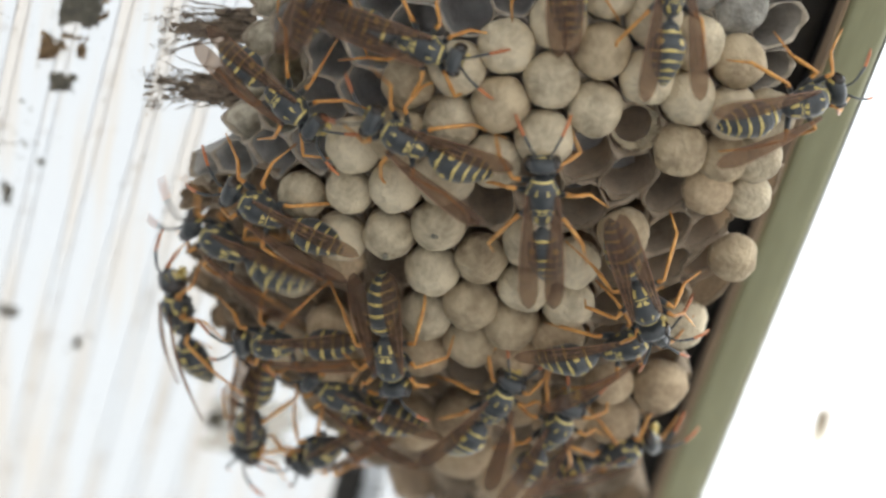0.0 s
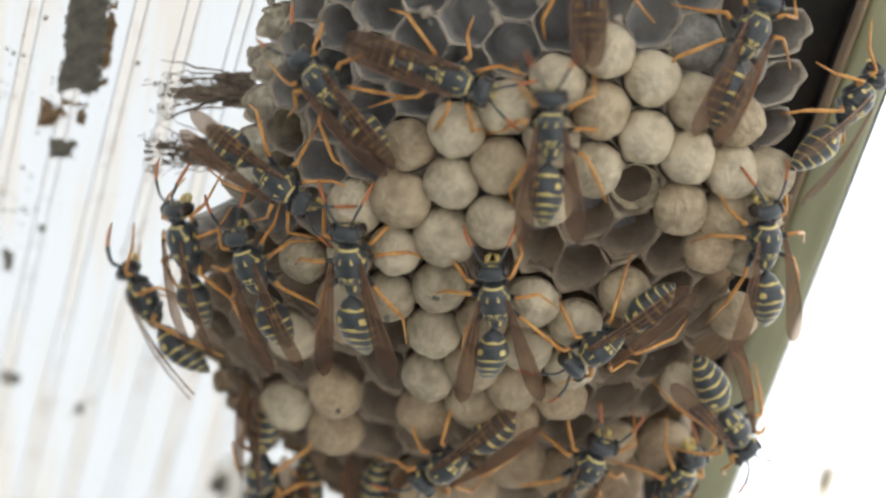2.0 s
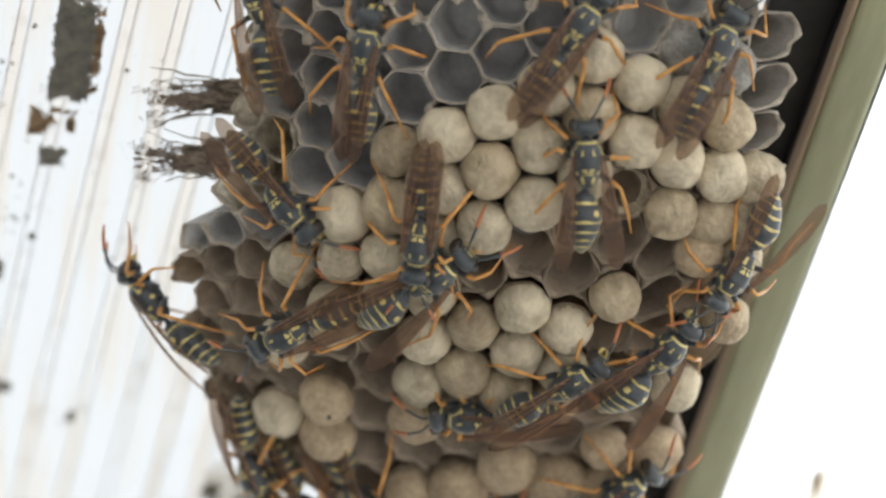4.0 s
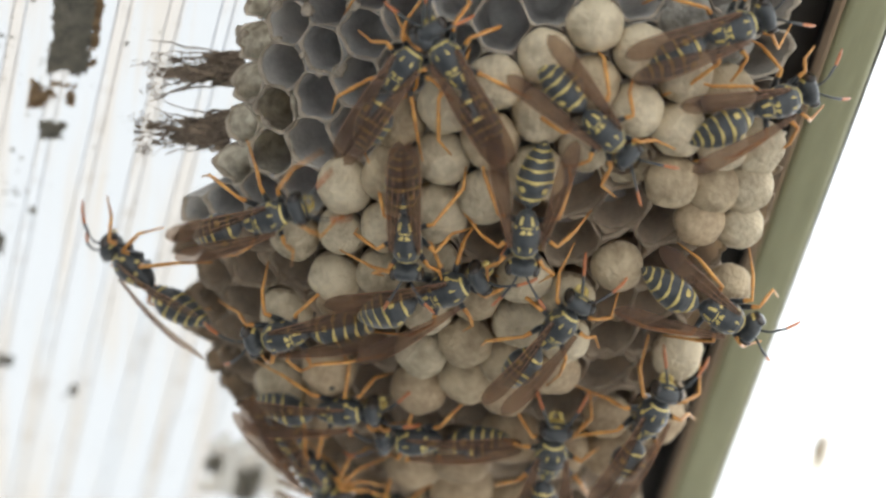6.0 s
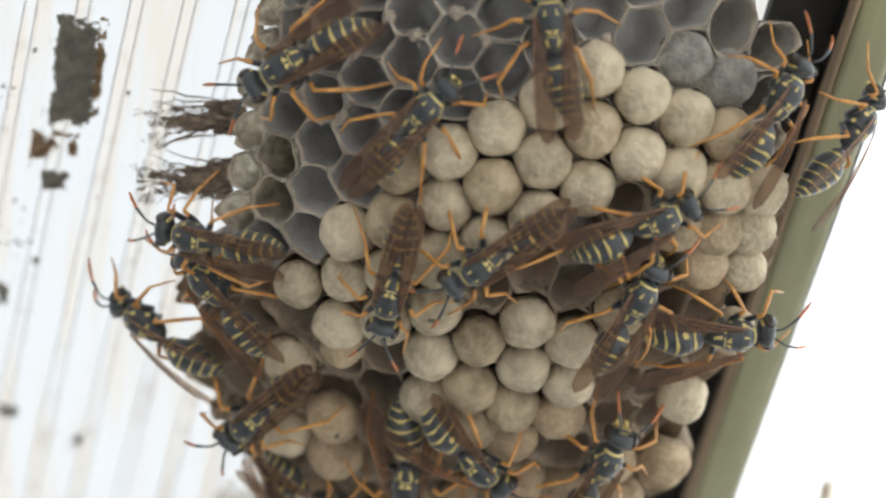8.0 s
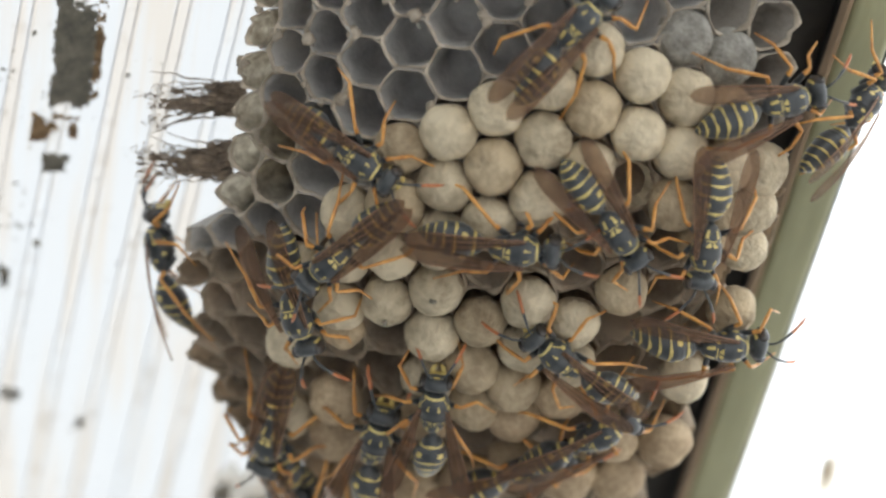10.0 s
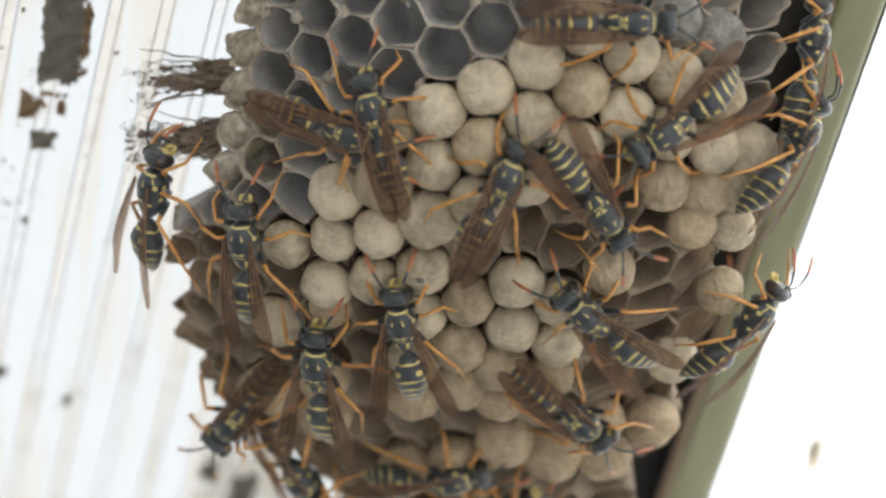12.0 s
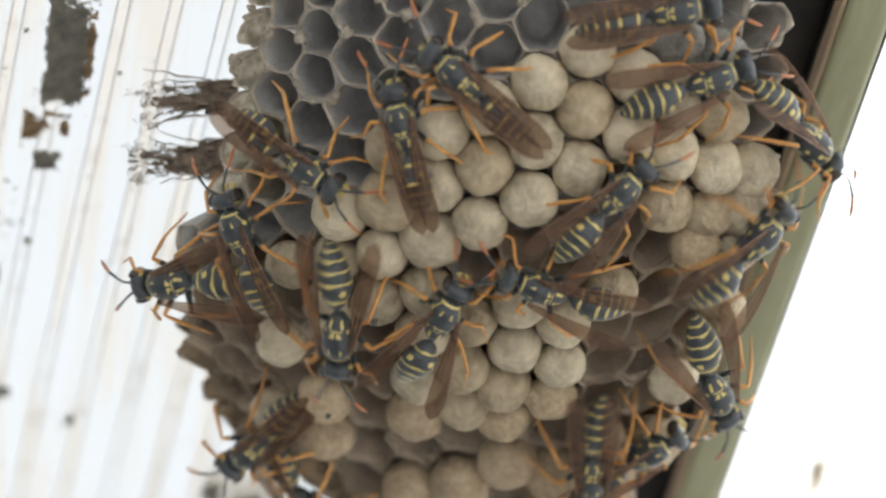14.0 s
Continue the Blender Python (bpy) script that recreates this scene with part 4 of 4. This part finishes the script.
    walk(wasps["e"], [
        (0, on_comb(-28.4, -16.2, 152)), (0.5, on_comb(-31.5, -18.3, 152)), (1, on_comb(-31.7, -18.7, 132)), (1.5, on_comb(-30.1, -17.6, 112)),
        (2, on_comb(-29.4, -15.7, 112)), (2.5, on_comb(-24.5, -18.0, 31)), (2.8, on_comb(-24.2, -18.8, -44)), (3, on_comb(-23.9, -19.3, -94)),
        (4.2, on_comb(-25.2, -22.4, -159)), (5.5, on_comb(-24.7, -24.0, -199)), (6, on_comb(-25.6, -24.7, -169)), (6.5, on_comb(-22.2, -25.3, -95)),
        (6.8, on_comb(-26.7, -24.0, -170)), (7, on_comb(-28.2, -23.0, -210)), (7.5, on_comb(-27.3, -19.8, -250)), (8, on_comb(-33.4, -14.6, -230)),
        (9, on_comb(-29.8, -16.6, -165)), (9.7, on_comb(-25.9, -19.0, -95)), (10.5, on_comb(-23.4, -20.6, -35)), (11, on_comb(-23.8, -17.7, 10)),
        (11.3, on_comb(-26.9, -16.4, 80)), (11.5, on_comb(-28.3, -15.1, 110)), (12, on_comb(-28.4, -14.5, 95)), (12.5, on_comb(-27.9, -12.0, 105)),
        (13, on_comb(-28.7, -17.0, 80)), (13.5, on_comb(-28.2, -12.1, 105)), (14, on_comb(-29.2, -11.4, 110)),
    ])
    walk(wasps["f"], [
        (0, on_comb(10.0, -24.1, -68)), (0.5, on_comb(9.7, -24.0, -58)), (1, on_comb(7.8, -21.3, -83)), (1.5, on_comb(7.4, -22.4, -118)),
        (2, on_comb(5.3, -22.5, -144)), (2.5, on_comb(3.2, -23.3, -159)), (3, on_comb(-3.8, -24.0, -174)), (5.5, on_comb(-9.2, -37.3, -179)),
        (6, on_comb(-12.2, -35.4, -179)), (6.5, on_comb(-12.4, -41.0, -160)), (7, on_comb(-11.5, -47.1, -100)), (14, on_comb(-10.5, -45.9, -90)),
    ])
    walk(wasps["g"], [
        (0, on_comb(8.7, -28.3, 22)), (0.5, on_comb(12.9, -26.6, 17)), (1, on_comb(21.2, -22.2, 17)), (1.5, on_comb(19.5, -25.2, -28)),
        (2, on_comb(19.6, -30.9, -59)), (2.5, on_comb(15.5, -34.0, 21)), (3, on_comb(9.8, -31.1, 51)), (5.5, on_comb(18.4, -18.6, 11)),
        (6, on_comb(18.4, -22.0, -24)), (6.5, on_comb(18.9, -18.1, 30)), (6.75, on_comb(17.7, -19.5, -15)), (7, on_comb(16.0, -21.4, -60)),
        (7.5, on_comb(18.2, -21.1, 5)), (8, on_comb(18.9, -19.6, 5)), (10.5, on_comb(17.5, -25.2, -0)), (11, on_comb(15.0, -34.7, 20)),
        (11.5, on_comb(18.1, -29.5, 40)), (12, on_comb(22.5, -21.9, 50)), (12.25, on_comb(21.0, -25.7, -10)), (12.5, on_comb(18.9, -29.4, -65)),
        (12.75, on_comb(17.0, -31.1, -10)), (13, on_comb(16.2, -32.0, 35)), (13.5, on_comb(21.6, -23.3, 50)), (13.75, on_comb(20.4, -25.5, -10)),
        (14, on_comb(18.6, -27.8, -65)),
    ])
    walk(wasps["h"], [
        (0, on_comb(24.6, -4.0, 22)), (0.5, on_comb(25.0, -3.4, 22)), (1, on_comb(24.5, -6.6, 52)), (1.5, on_comb(28.4, -0.3, 47)),
        (2, on_comb(29.4, 1.9, 51)), (2.5, on_comb(28.7, 3.6, 61)), (2.8, on_comb(28.2, 2.2, -9)), (3, on_comb(27.7, 1.1, -69)),
        (4.2, on_comb(15.0, -0.1, -9, -16)), (5.5, on_comb(16.7, 1.3, 51, -16)), (6.4, on_comb(16.2, -0.1, 60, -16)), (6.7, on_comb(23.3, 1.8, 60)),
        (7, on_comb(28.6, 0.5, 60)), (7.5, on_comb(29.1, 1.5, 45)), (8, on_comb(30.8, 0.9, 55)), (10.5, on_comb(31.4, 0.8, 50)),
        (10.8, on_comb(29.2, -2.1, -10)), (11, on_comb(28.1, -4.2, -70)), (11.3, on_comb(29.0, -0.6, 0)), (11.5, on_comb(29.1, 1.3, 35)),
        (12, on_comb(27.0, 5.2, 80)), (12.5, on_comb(28.7, 4.1, 10)), (13, on_comb(28.8, 0.8, 20)), (13.5, on_comb(27.2, 2.1, 40)),
        (14, on_comb(26.9, -3.1, -45)),
    ])
    walk(wasps["h3"], [
        (0, on_comb(13.3, -26.2, 62, -16)), (10.3, on_comb(16.1, -19.5, 60, -16)), (10.7, on_comb(20.8, -12.1, 60)), (11, on_comb(24.6, -9.5, 60)),
        (11.5, on_comb(23.3, -12.4, -20)), (12, on_comb(26.1, -4.3, 60)), (12.5, on_comb(25.6, -8.9, 60)), (12.8, on_comb(21.0, -13.9, 140)),
        (13, on_comb(16.5, -18.0, 210)), (13.5, on_comb(14.3, -17.4, 170)), (13.8, on_comb(18.6, -14.7, 100)), (14, on_comb(22.1, -11.9, 50)),
    ])
    walk(wasps["i"], [
        (0, on_comb(-0.6, -13.8, 92)), (0.5, on_comb(5.0, -11.9, 72)), (1, on_comb(9.1, -10.1, -8)), (1.2, on_comb(11.9, -9.1, 7)),
        (1.5, on_comb(12.9, -7.2, 57)), (1.8, on_comb(15.8, 0.3, 80)), (2, on_comb(18.4, 8.0, 66)), (2.5, on_comb(17.8, 6.8, 86)),
        (3, on_comb(18.8, 7.2, 71)), (5.5, on_comb(11.7, 6.6, 56)), (6, on_comb(17.9, 5.7, 21)), (6.5, on_comb(7.4, 6.0, 100)),
        (7, on_comb(5.1, 8.1, 110)), (7.5, on_comb(1.8, 9.0, 115)), (8, on_comb(0.4, 10.2, 95)), (10.5, on_comb(3.8, 8.0, 45)),
        (11, on_comb(4.0, 10.2, 60)), (11.5, on_comb(4.0, 8.4, 60)), (12, on_comb(9.1, 6.4, 0)), (12.5, on_comb(8.0, 8.3, 0)),
        (13, on_comb(10.1, 9.9, 10)), (13.5, on_comb(11.3, 9.4, 0)), (14, on_comb(13.1, 9.5, 10)),
    ])
    walk(wasps["j"], [
        (0, on_comb(-37.4, -27.5, 102)), (0.5, on_comb(-39.3, -20.2, 102)), (1, on_comb(-41.4, -22.6, 117)), (1.5, on_comb(-40.9, -20.2, 117)),
        (2, on_comb(-41.1, -19.8, 122)), (2.5, on_comb(-39.5, -20.8, 81)), (3, on_comb(-39.4, -19.1, 106)), (5.5, on_comb(-40.8, -18.8, 146)),
        (6, on_comb(-41.4, -18.6, 141)), (6.5, on_comb(-41.2, -18.6, 145)), (7, on_comb(-41.1, -18.5, 140)), (7.5, on_comb(-40.6, -18.7, 140)),
        (8, on_comb(-40.6, -19.0, 145)), (10.5, on_comb(-41.7, -13.3, 80, -3)), (11, on_comb(-39.9, -13.1, 64, -3)), (11.5, on_comb(-42.0, -12.6, 82, -3)),
        (12, on_comb(-37.7, -9.5, 80)), (12.5, on_comb(-37.0, -10.2, 95)), (13, on_comb(-36.9, -10.0, 95)), (13.2, on_comb(-36.9, -12.3, 150)),
        (13.5, on_comb(-35.8, -16.0, 190)), (14, on_comb(-36.8, -16.8, 185)),
    ])
    walk(wasps["jj"], [
        (0, on_comb(-30.4, -37.2, 152, -16)), (1, on_comb(-35.2, -30.1, 132, -16)), (1.5, on_comb(-36.2, -21.5, 122)), (2, on_comb(-36.4, -13.6, 102)),
        (2.5, on_comb(-34.7, -3.6, 81)), (3, on_comb(-32.2, 1.3, 101)), (4.2, on_comb(-26.7, 12.8, 101)), (5.5, on_comb(-20.5, 14.4, 41)),
        (6.3, on_comb(-17.5, 11.7, -39)), (7, on_comb(-17.7, 4.9, -90)), (7.5, on_comb(-16.7, 7.5, -100)), (8, on_comb(-25.1, 6.2, -150)),
        (8.8, on_comb(-25.0, 1.8, -170, -16)), (14, on_comb(-23.8, 0.5, -190, -16)),
    ])
    walk(wasps["k"], [
        (0, on_comb(-30.1, -39.9, -98)), (0.5, on_comb(-28.9, -40.1, -88)), (1, on_comb(-29.0, -38.6, -88)), (1.5, on_comb(-29.3, -38.8, -88)),
        (2, on_comb(-29.1, -37.7, -88)), (2.5, on_comb(-29.0, -38.8, -89)), (3, on_comb(-32.5, -38.1, -89)), (5.5, on_comb(-22.1, -35.4, -44)),
        (6, on_comb(-22.9, -39.7, -44)), (6.5, on_comb(-21.8, -39.5, -45)), (7, on_comb(-22.7, -39.3, -50)), (7.5, on_comb(-23.3, -37.1, -80)),
        (8, on_comb(-29.8, -29.0, -140)), (10.5, on_comb(-27.9, -34.5, -100)), (11, on_comb(-28.2, -35.1, -100)), (11.5, on_comb(-29.3, -34.1, -115)),
        (12, on_comb(-30.7, -33.5, -130)), (12.5, on_comb(-31.5, -33.8, -140)), (13, on_comb(-30.8, -33.8, -135)), (13.5, on_comb(-31.0, -34.8, -135)),
        (14, on_comb(-29.2, -34.3, -140)),
    ])
    walk(wasps["l"], [
        (0, on_comb(-22.2, -41.8, -148)), (0.5, on_comb(-18.9, -41.2, -128)), (1, on_comb(-18.5, -42.3, -108)), (2, on_comb(-23.3, -44.5, -78)),
        (5.5, on_comb(-22.8, -39.2, -59)), (8, on_comb(-24.5, -40.8, -60)), (11, on_comb(-24.3, -39.3, -60)), (11.5, on_comb(-23.2, -38.5, -60)),
        (12, on_comb(-23.9, -39.5, -60)), (12.5, on_comb(-24.0, -39.1, -60)), (14, on_comb(-23.5, -40.4, -60)),
    ])
    walk(wasps["m"], [
        (0, on_comb(-27.4, -30.2, -178)), (0.5, on_comb(-30.7, -30.2, -178)), (0.8, on_comb(-28.6, -31.7, -258)), (1, on_comb(-26.1, -32.6, -328)),
        (1.5, on_comb(-20.5, -40.0, -378)), (2, on_comb(-20.8, -42.8, -378)), (5.5, on_comb(-20.9, -35.3, -339)), (6, on_comb(-19.7, -32.5, -359)),
        (6.5, on_comb(-19.3, -32.7, -360)), (7, on_comb(-19.6, -34.8, -370)), (7.5, on_comb(-20.2, -33.1, -365)), (8, on_comb(-21.3, -38.0, -390)),
        (14, on_comb(-20.8, -45.7, -420)),
    ])
    walk(wasps["o"], [
        (0, on_comb(-20.3, -35.2, 152)), (0.5, on_comb(-21.8, -34.0, 172)), (1, on_comb(-20.7, -36.0, 202)), (1.5, on_comb(-18.1, -40.5, 242)),
        (2, on_comb(-17.8, -44.0, 261)), (3, on_comb(-11.5, -43.1, 331)), (4.2, on_comb(-4.3, -42.5, 401)), (5.5, on_comb(-2.2, -39.0, 421)),
        (6, on_comb(1.7, -36.9, 441)), (6.5, on_comb(-1.4, -32.3, 500)), (7, on_comb(-4.4, -39.5, 500)), (7.5, on_comb(-5.0, -41.0, 480)),
        (9, on_comb(-3.2, -38.9, 400)), (10.5, on_comb(0.1, -34.6, 380)), (11, on_comb(-2.9, -40.8, 380)), (14, on_comb(-2.1, -43.8, 380)),
    ])
    walk(wasps["v"], [
        (0, on_comb(-20.8, 7.9, 62)), (0.5, on_comb(-19.7, 2.7, 97)), (1, on_comb(-18.6, -1.5, 112)), (1.5, on_comb(-22.0, -2.2, 142)),
        (2, on_comb(-22.2, 2.0, 131)), (2.5, on_comb(-18.2, 7.0, 96)), (3, on_comb(-18.6, 7.9, 96)), (5.5, on_comb(-13.4, 1.6, 56)),
        (6, on_comb(-13.2, 1.4, 56)), (6.5, on_comb(-13.8, 1.5, 55)), (7, on_comb(-13.1, 1.3, 60)), (7.5, on_comb(-14.3, 0.9, 55)),
        (8, on_comb(-11.5, 1.6, 45)), (9.2, on_comb(-14.8, -2.3, -0)), (10.5, on_comb(-18.6, -5.4, -45)), (11, on_comb(-18.9, -4.3, -35)),
        (11.5, on_comb(-18.4, -3.9, -35)), (12, on_comb(-17.5, -4.4, -20)), (12.5, on_comb(-19.7, -3.0, -30)), (13, on_comb(-19.8, -4.7, -30)),
        (13.5, on_comb(-19.6, -3.1, -35)), (14, on_comb(-22.2, -5.7, -35)),
    ])
    walk(wasps["w"], [
        (0, on_comb(2.2, -37.7, 62)), (0.5, on_comb(2.3, -40.8, 72)), (1, on_comb(1.6, -36.1, 82)), (1.5, on_comb(4.5, -35.0, 62)),
        (2, on_comb(4.9, -35.3, 61)), (2.5, on_comb(7.3, -33.4, 21)), (3, on_comb(3.0, -28.2, 41)), (5.5, on_comb(4.6, -24.3, 21)),
        (6, on_comb(2.0, -23.1, 51)), (6.5, on_comb(7.6, -18.0, 55)), (7, on_comb(5.0, -27.8, 80)), (7.5, on_comb(5.0, -22.1, 88)),
        (8, on_comb(9.2, -15.9, 60)), (9.2, on_comb(3.1, -20.5, 110)), (10.5, on_comb(-1.8, -24.4, 150)), (11, on_comb(-7.1, -20.0, 160)),
        (11.3, on_comb(-5.0, -26.3, 220)), (11.5, on_comb(-2.8, -31.5, 270)), (12, on_comb(5.3, -32.7, 320)), (12.5, on_comb(12.7, -31.9, 345)),
        (13, on_comb(10.6, -36.2, 380)), (13.5, on_comb(7.6, -30.7, 390)), (14, on_comb(12.1, -33.7, 390)),
    ])
    walk(wasps["x"], [
        (0, on_comb(-15.1, -31.1, -78)), (0.5, on_comb(-14.3, -32.0, -78)), (1, on_comb(-11.9, -26.0, -88)), (1.5, on_comb(-6.6, -32.9, -48)),
        (1.8, on_comb(-8.3, -35.1, -108)), (2, on_comb(-9.6, -35.5, -144)), (2.5, on_comb(-7.0, -37.5, -89)), (3, on_comb(-18.6, -37.6, -89)),
        (5.5, on_comb(-16.4, -42.8, -19)), (10.5, on_comb(-12.7, -43.1, 30)), (11.5, on_comb(-10.6, -41.7, 40)), (12, on_comb(-7.9, -39.1, 10)),
        (12.5, on_comb(-1.6, -34.9, 50)), (13, on_comb(-1.6, -32.4, 80)), (13.5, on_comb(0.4, -38.7, 20)), (13.8, on_comb(4.4, -38.1, -40)),
        (14, on_comb(6.1, -36.6, -90)),
    ])
    walk(wasps["y"], [
        (0, on_comb(-32.5, -19.9, 152)), (0.2, on_comb(-27.5, -19.9, 82)), (0.5, on_comb(-17.7, -19.3, 22)), (1, on_comb(-19.3, -27.0, 92)),
        (1.5, on_comb(-18.4, -23.9, 92)), (2, on_comb(-19.3, -15.1, 96)), (2.5, on_comb(-12.5, -14.8, 51)), (3, on_comb(-11.6, -14.4, 46)),
        (5.5, on_comb(-7.8, -18.6, 21)), (6, on_comb(-9.1, -19.6, 21)), (6.5, on_comb(-11.1, -20.4, -40)), (7, on_comb(-11.9, -21.5, -30)),
        (7.5, on_comb(-11.5, -22.8, -70)), (8, on_comb(-13.6, -35.3, -90)), (8.8, on_comb(-14.9, -35.0, -20)), (9.4, on_comb(-16.1, -33.2, 30)),
        (10.5, on_comb(-18.3, -31.1, 90)), (11, on_comb(-20.0, -23.9, 90)), (11.5, on_comb(-19.5, -23.5, 90)), (12, on_comb(-21.5, -27.0, 90)),
        (12.5, on_comb(-14.8, -16.3, 92)), (13, on_comb(-23.7, -7.9, 120)), (13.5, on_comb(-23.5, -8.4, 130)), (13.75, on_comb(-21.7, -14.7, 200)),
        (14, on_comb(-19.4, -21.9, 268)),
    ])
    walk(wasps["z"], [
        (0, on_comb(-4.0, -35.1, 62)), (0.5, on_comb(-0.3, -34.5, 62)), (1, on_comb(-4.1, -29.0, 82)), (1.5, on_comb(-3.8, -20.5, 92)),
        (2, on_comb(-5.2, -18.2, 96)), (2.5, on_comb(-2.9, -14.8, 36)), (3, on_comb(-2.1, -19.5, 21, -16)), (4.2, on_comb(-1.1, -20.5, -39, -16)),
        (5.2, on_comb(-1.7, -21.2, -89, -16)), (5.5, on_comb(-2.1, -13.8, -89)), (6, on_comb(-1.5, -14.2, -94)), (6.5, on_comb(-7.0, -24.9, -125)),
        (7, on_comb(-8.3, -35.1, -90)), (7.5, on_comb(-10.9, -31.1, -80)), (8, on_comb(-6.1, -33.3, -40)), (9.2, on_comb(-9.1, -30.4, 40)),
        (10.5, on_comb(-11.3, -27.4, 95)), (11, on_comb(-11.3, -25.5, 95)), (11.5, on_comb(-13.2, -26.3, 145)), (12, on_comb(-12.9, -22.5, 100)),
        (12.5, on_comb(-7.4, -22.1, 60)), (13, on_comb(-7.4, -23.0, 70)), (13.5, on_comb(-13.3, -20.2, 110)), (14, on_comb(-9.0, -19.5, 60)),
    ])
    walk(wasps["C"], [
        (0, on_comb(0.4, 10.6, 92)), (2, on_comb(2.6, 15.4, 91)), (2.5, on_comb(3.4, 12.2, 91)), (3, on_comb(4.5, 8.8, 91)),
        (4.2, on_comb(2.9, 8.5, 46)), (5.5, on_comb(0.8, 7.4, 1)), (5.8, on_comb(-4.6, 5.3, 71)), (6, on_comb(-9.0, 2.0, 121)),
        (6.5, on_comb(-7.9, 4.0, 105)), (7, on_comb(-6.4, 0.8, 150)), (7.3, on_comb(-2.2, -2.8, 210)), (7.5, on_comb(-0.9, -6.6, 260)),
        (8, on_comb(-6.2, -12.7, 215)), (9.2, on_comb(-5.1, -12.8, 290)), (10.5, on_comb(-1.9, -13.2, 375)), (11, on_comb(-2.4, -13.9, 375)),
        (11.5, on_comb(-1.0, -15.2, 365)), (12, on_comb(-2.7, -8.6, 425)), (12.5, on_comb(-2.5, -2.3, 450)), (13, on_comb(-6.8, 2.6, 480)),
        (13.5, on_comb(-8.0, 2.5, 495)), (14, on_comb(-7.6, 3.2, 500)),
    ])
    walk(wasps["G"], [
        (0, on_comb(7.6, -28.0, -58, -16)), (8.3, on_comb(7.8, -18.5, -90, -16)), (10, on_comb(15.6, -13.2, -100)), (10.5, on_comb(15.2, -15.5, -105)),
        (11, on_comb(10.4, -14.2, -160)), (11.5, on_comb(9.5, -19.4, -130)), (11.8, on_comb(7.6, -21.4, -190)), (12, on_comb(5.5, -21.6, -220)),
        (12.5, on_comb(-0.8, -14.6, -230)), (13, on_comb(-1.3, -14.0, -225)), (13.5, on_comb(-1.7, -14.6, -230)), (14, on_comb(0.4, -16.7, -200)),
    ])
    walk(wasps["r"], [
        (0, on_comb(9.1, -40.1, 22)), (0.5, on_comb(11.1, -38.7, 12)), (1, on_comb(11.5, -38.4, 2)), (1.5, on_comb(11.8, -38.4, 2)),
        (2, on_comb(14.3, -36.5, 61)), (2.5, on_comb(11.3, -39.7, 1)), (3, on_comb(7.1, -37.3, 41)), (5.5, on_comb(14.6, -36.4, 21)),
        (6, on_comb(11.7, -32.6, 61)), (6.5, on_comb(11.4, -35.1, 100)), (7, on_comb(10.6, -37.6, 60)), (7.5, on_comb(15.0, -32.8, 60)),
        (8, on_comb(6.5, -32.6, 60)), (10.5, on_comb(5.8, -31.5, 20)), (11, on_comb(7.7, -30.2, 20)), (11.5, on_comb(12.1, -25.7, 35)),
        (12, on_comb(22.3, -34.0, 60, -16)), (12.5, on_comb(21.3, -32.2, 60, -16)), (14, on_comb(21.0, -32.8, 60, -16)),
    ])


motions()
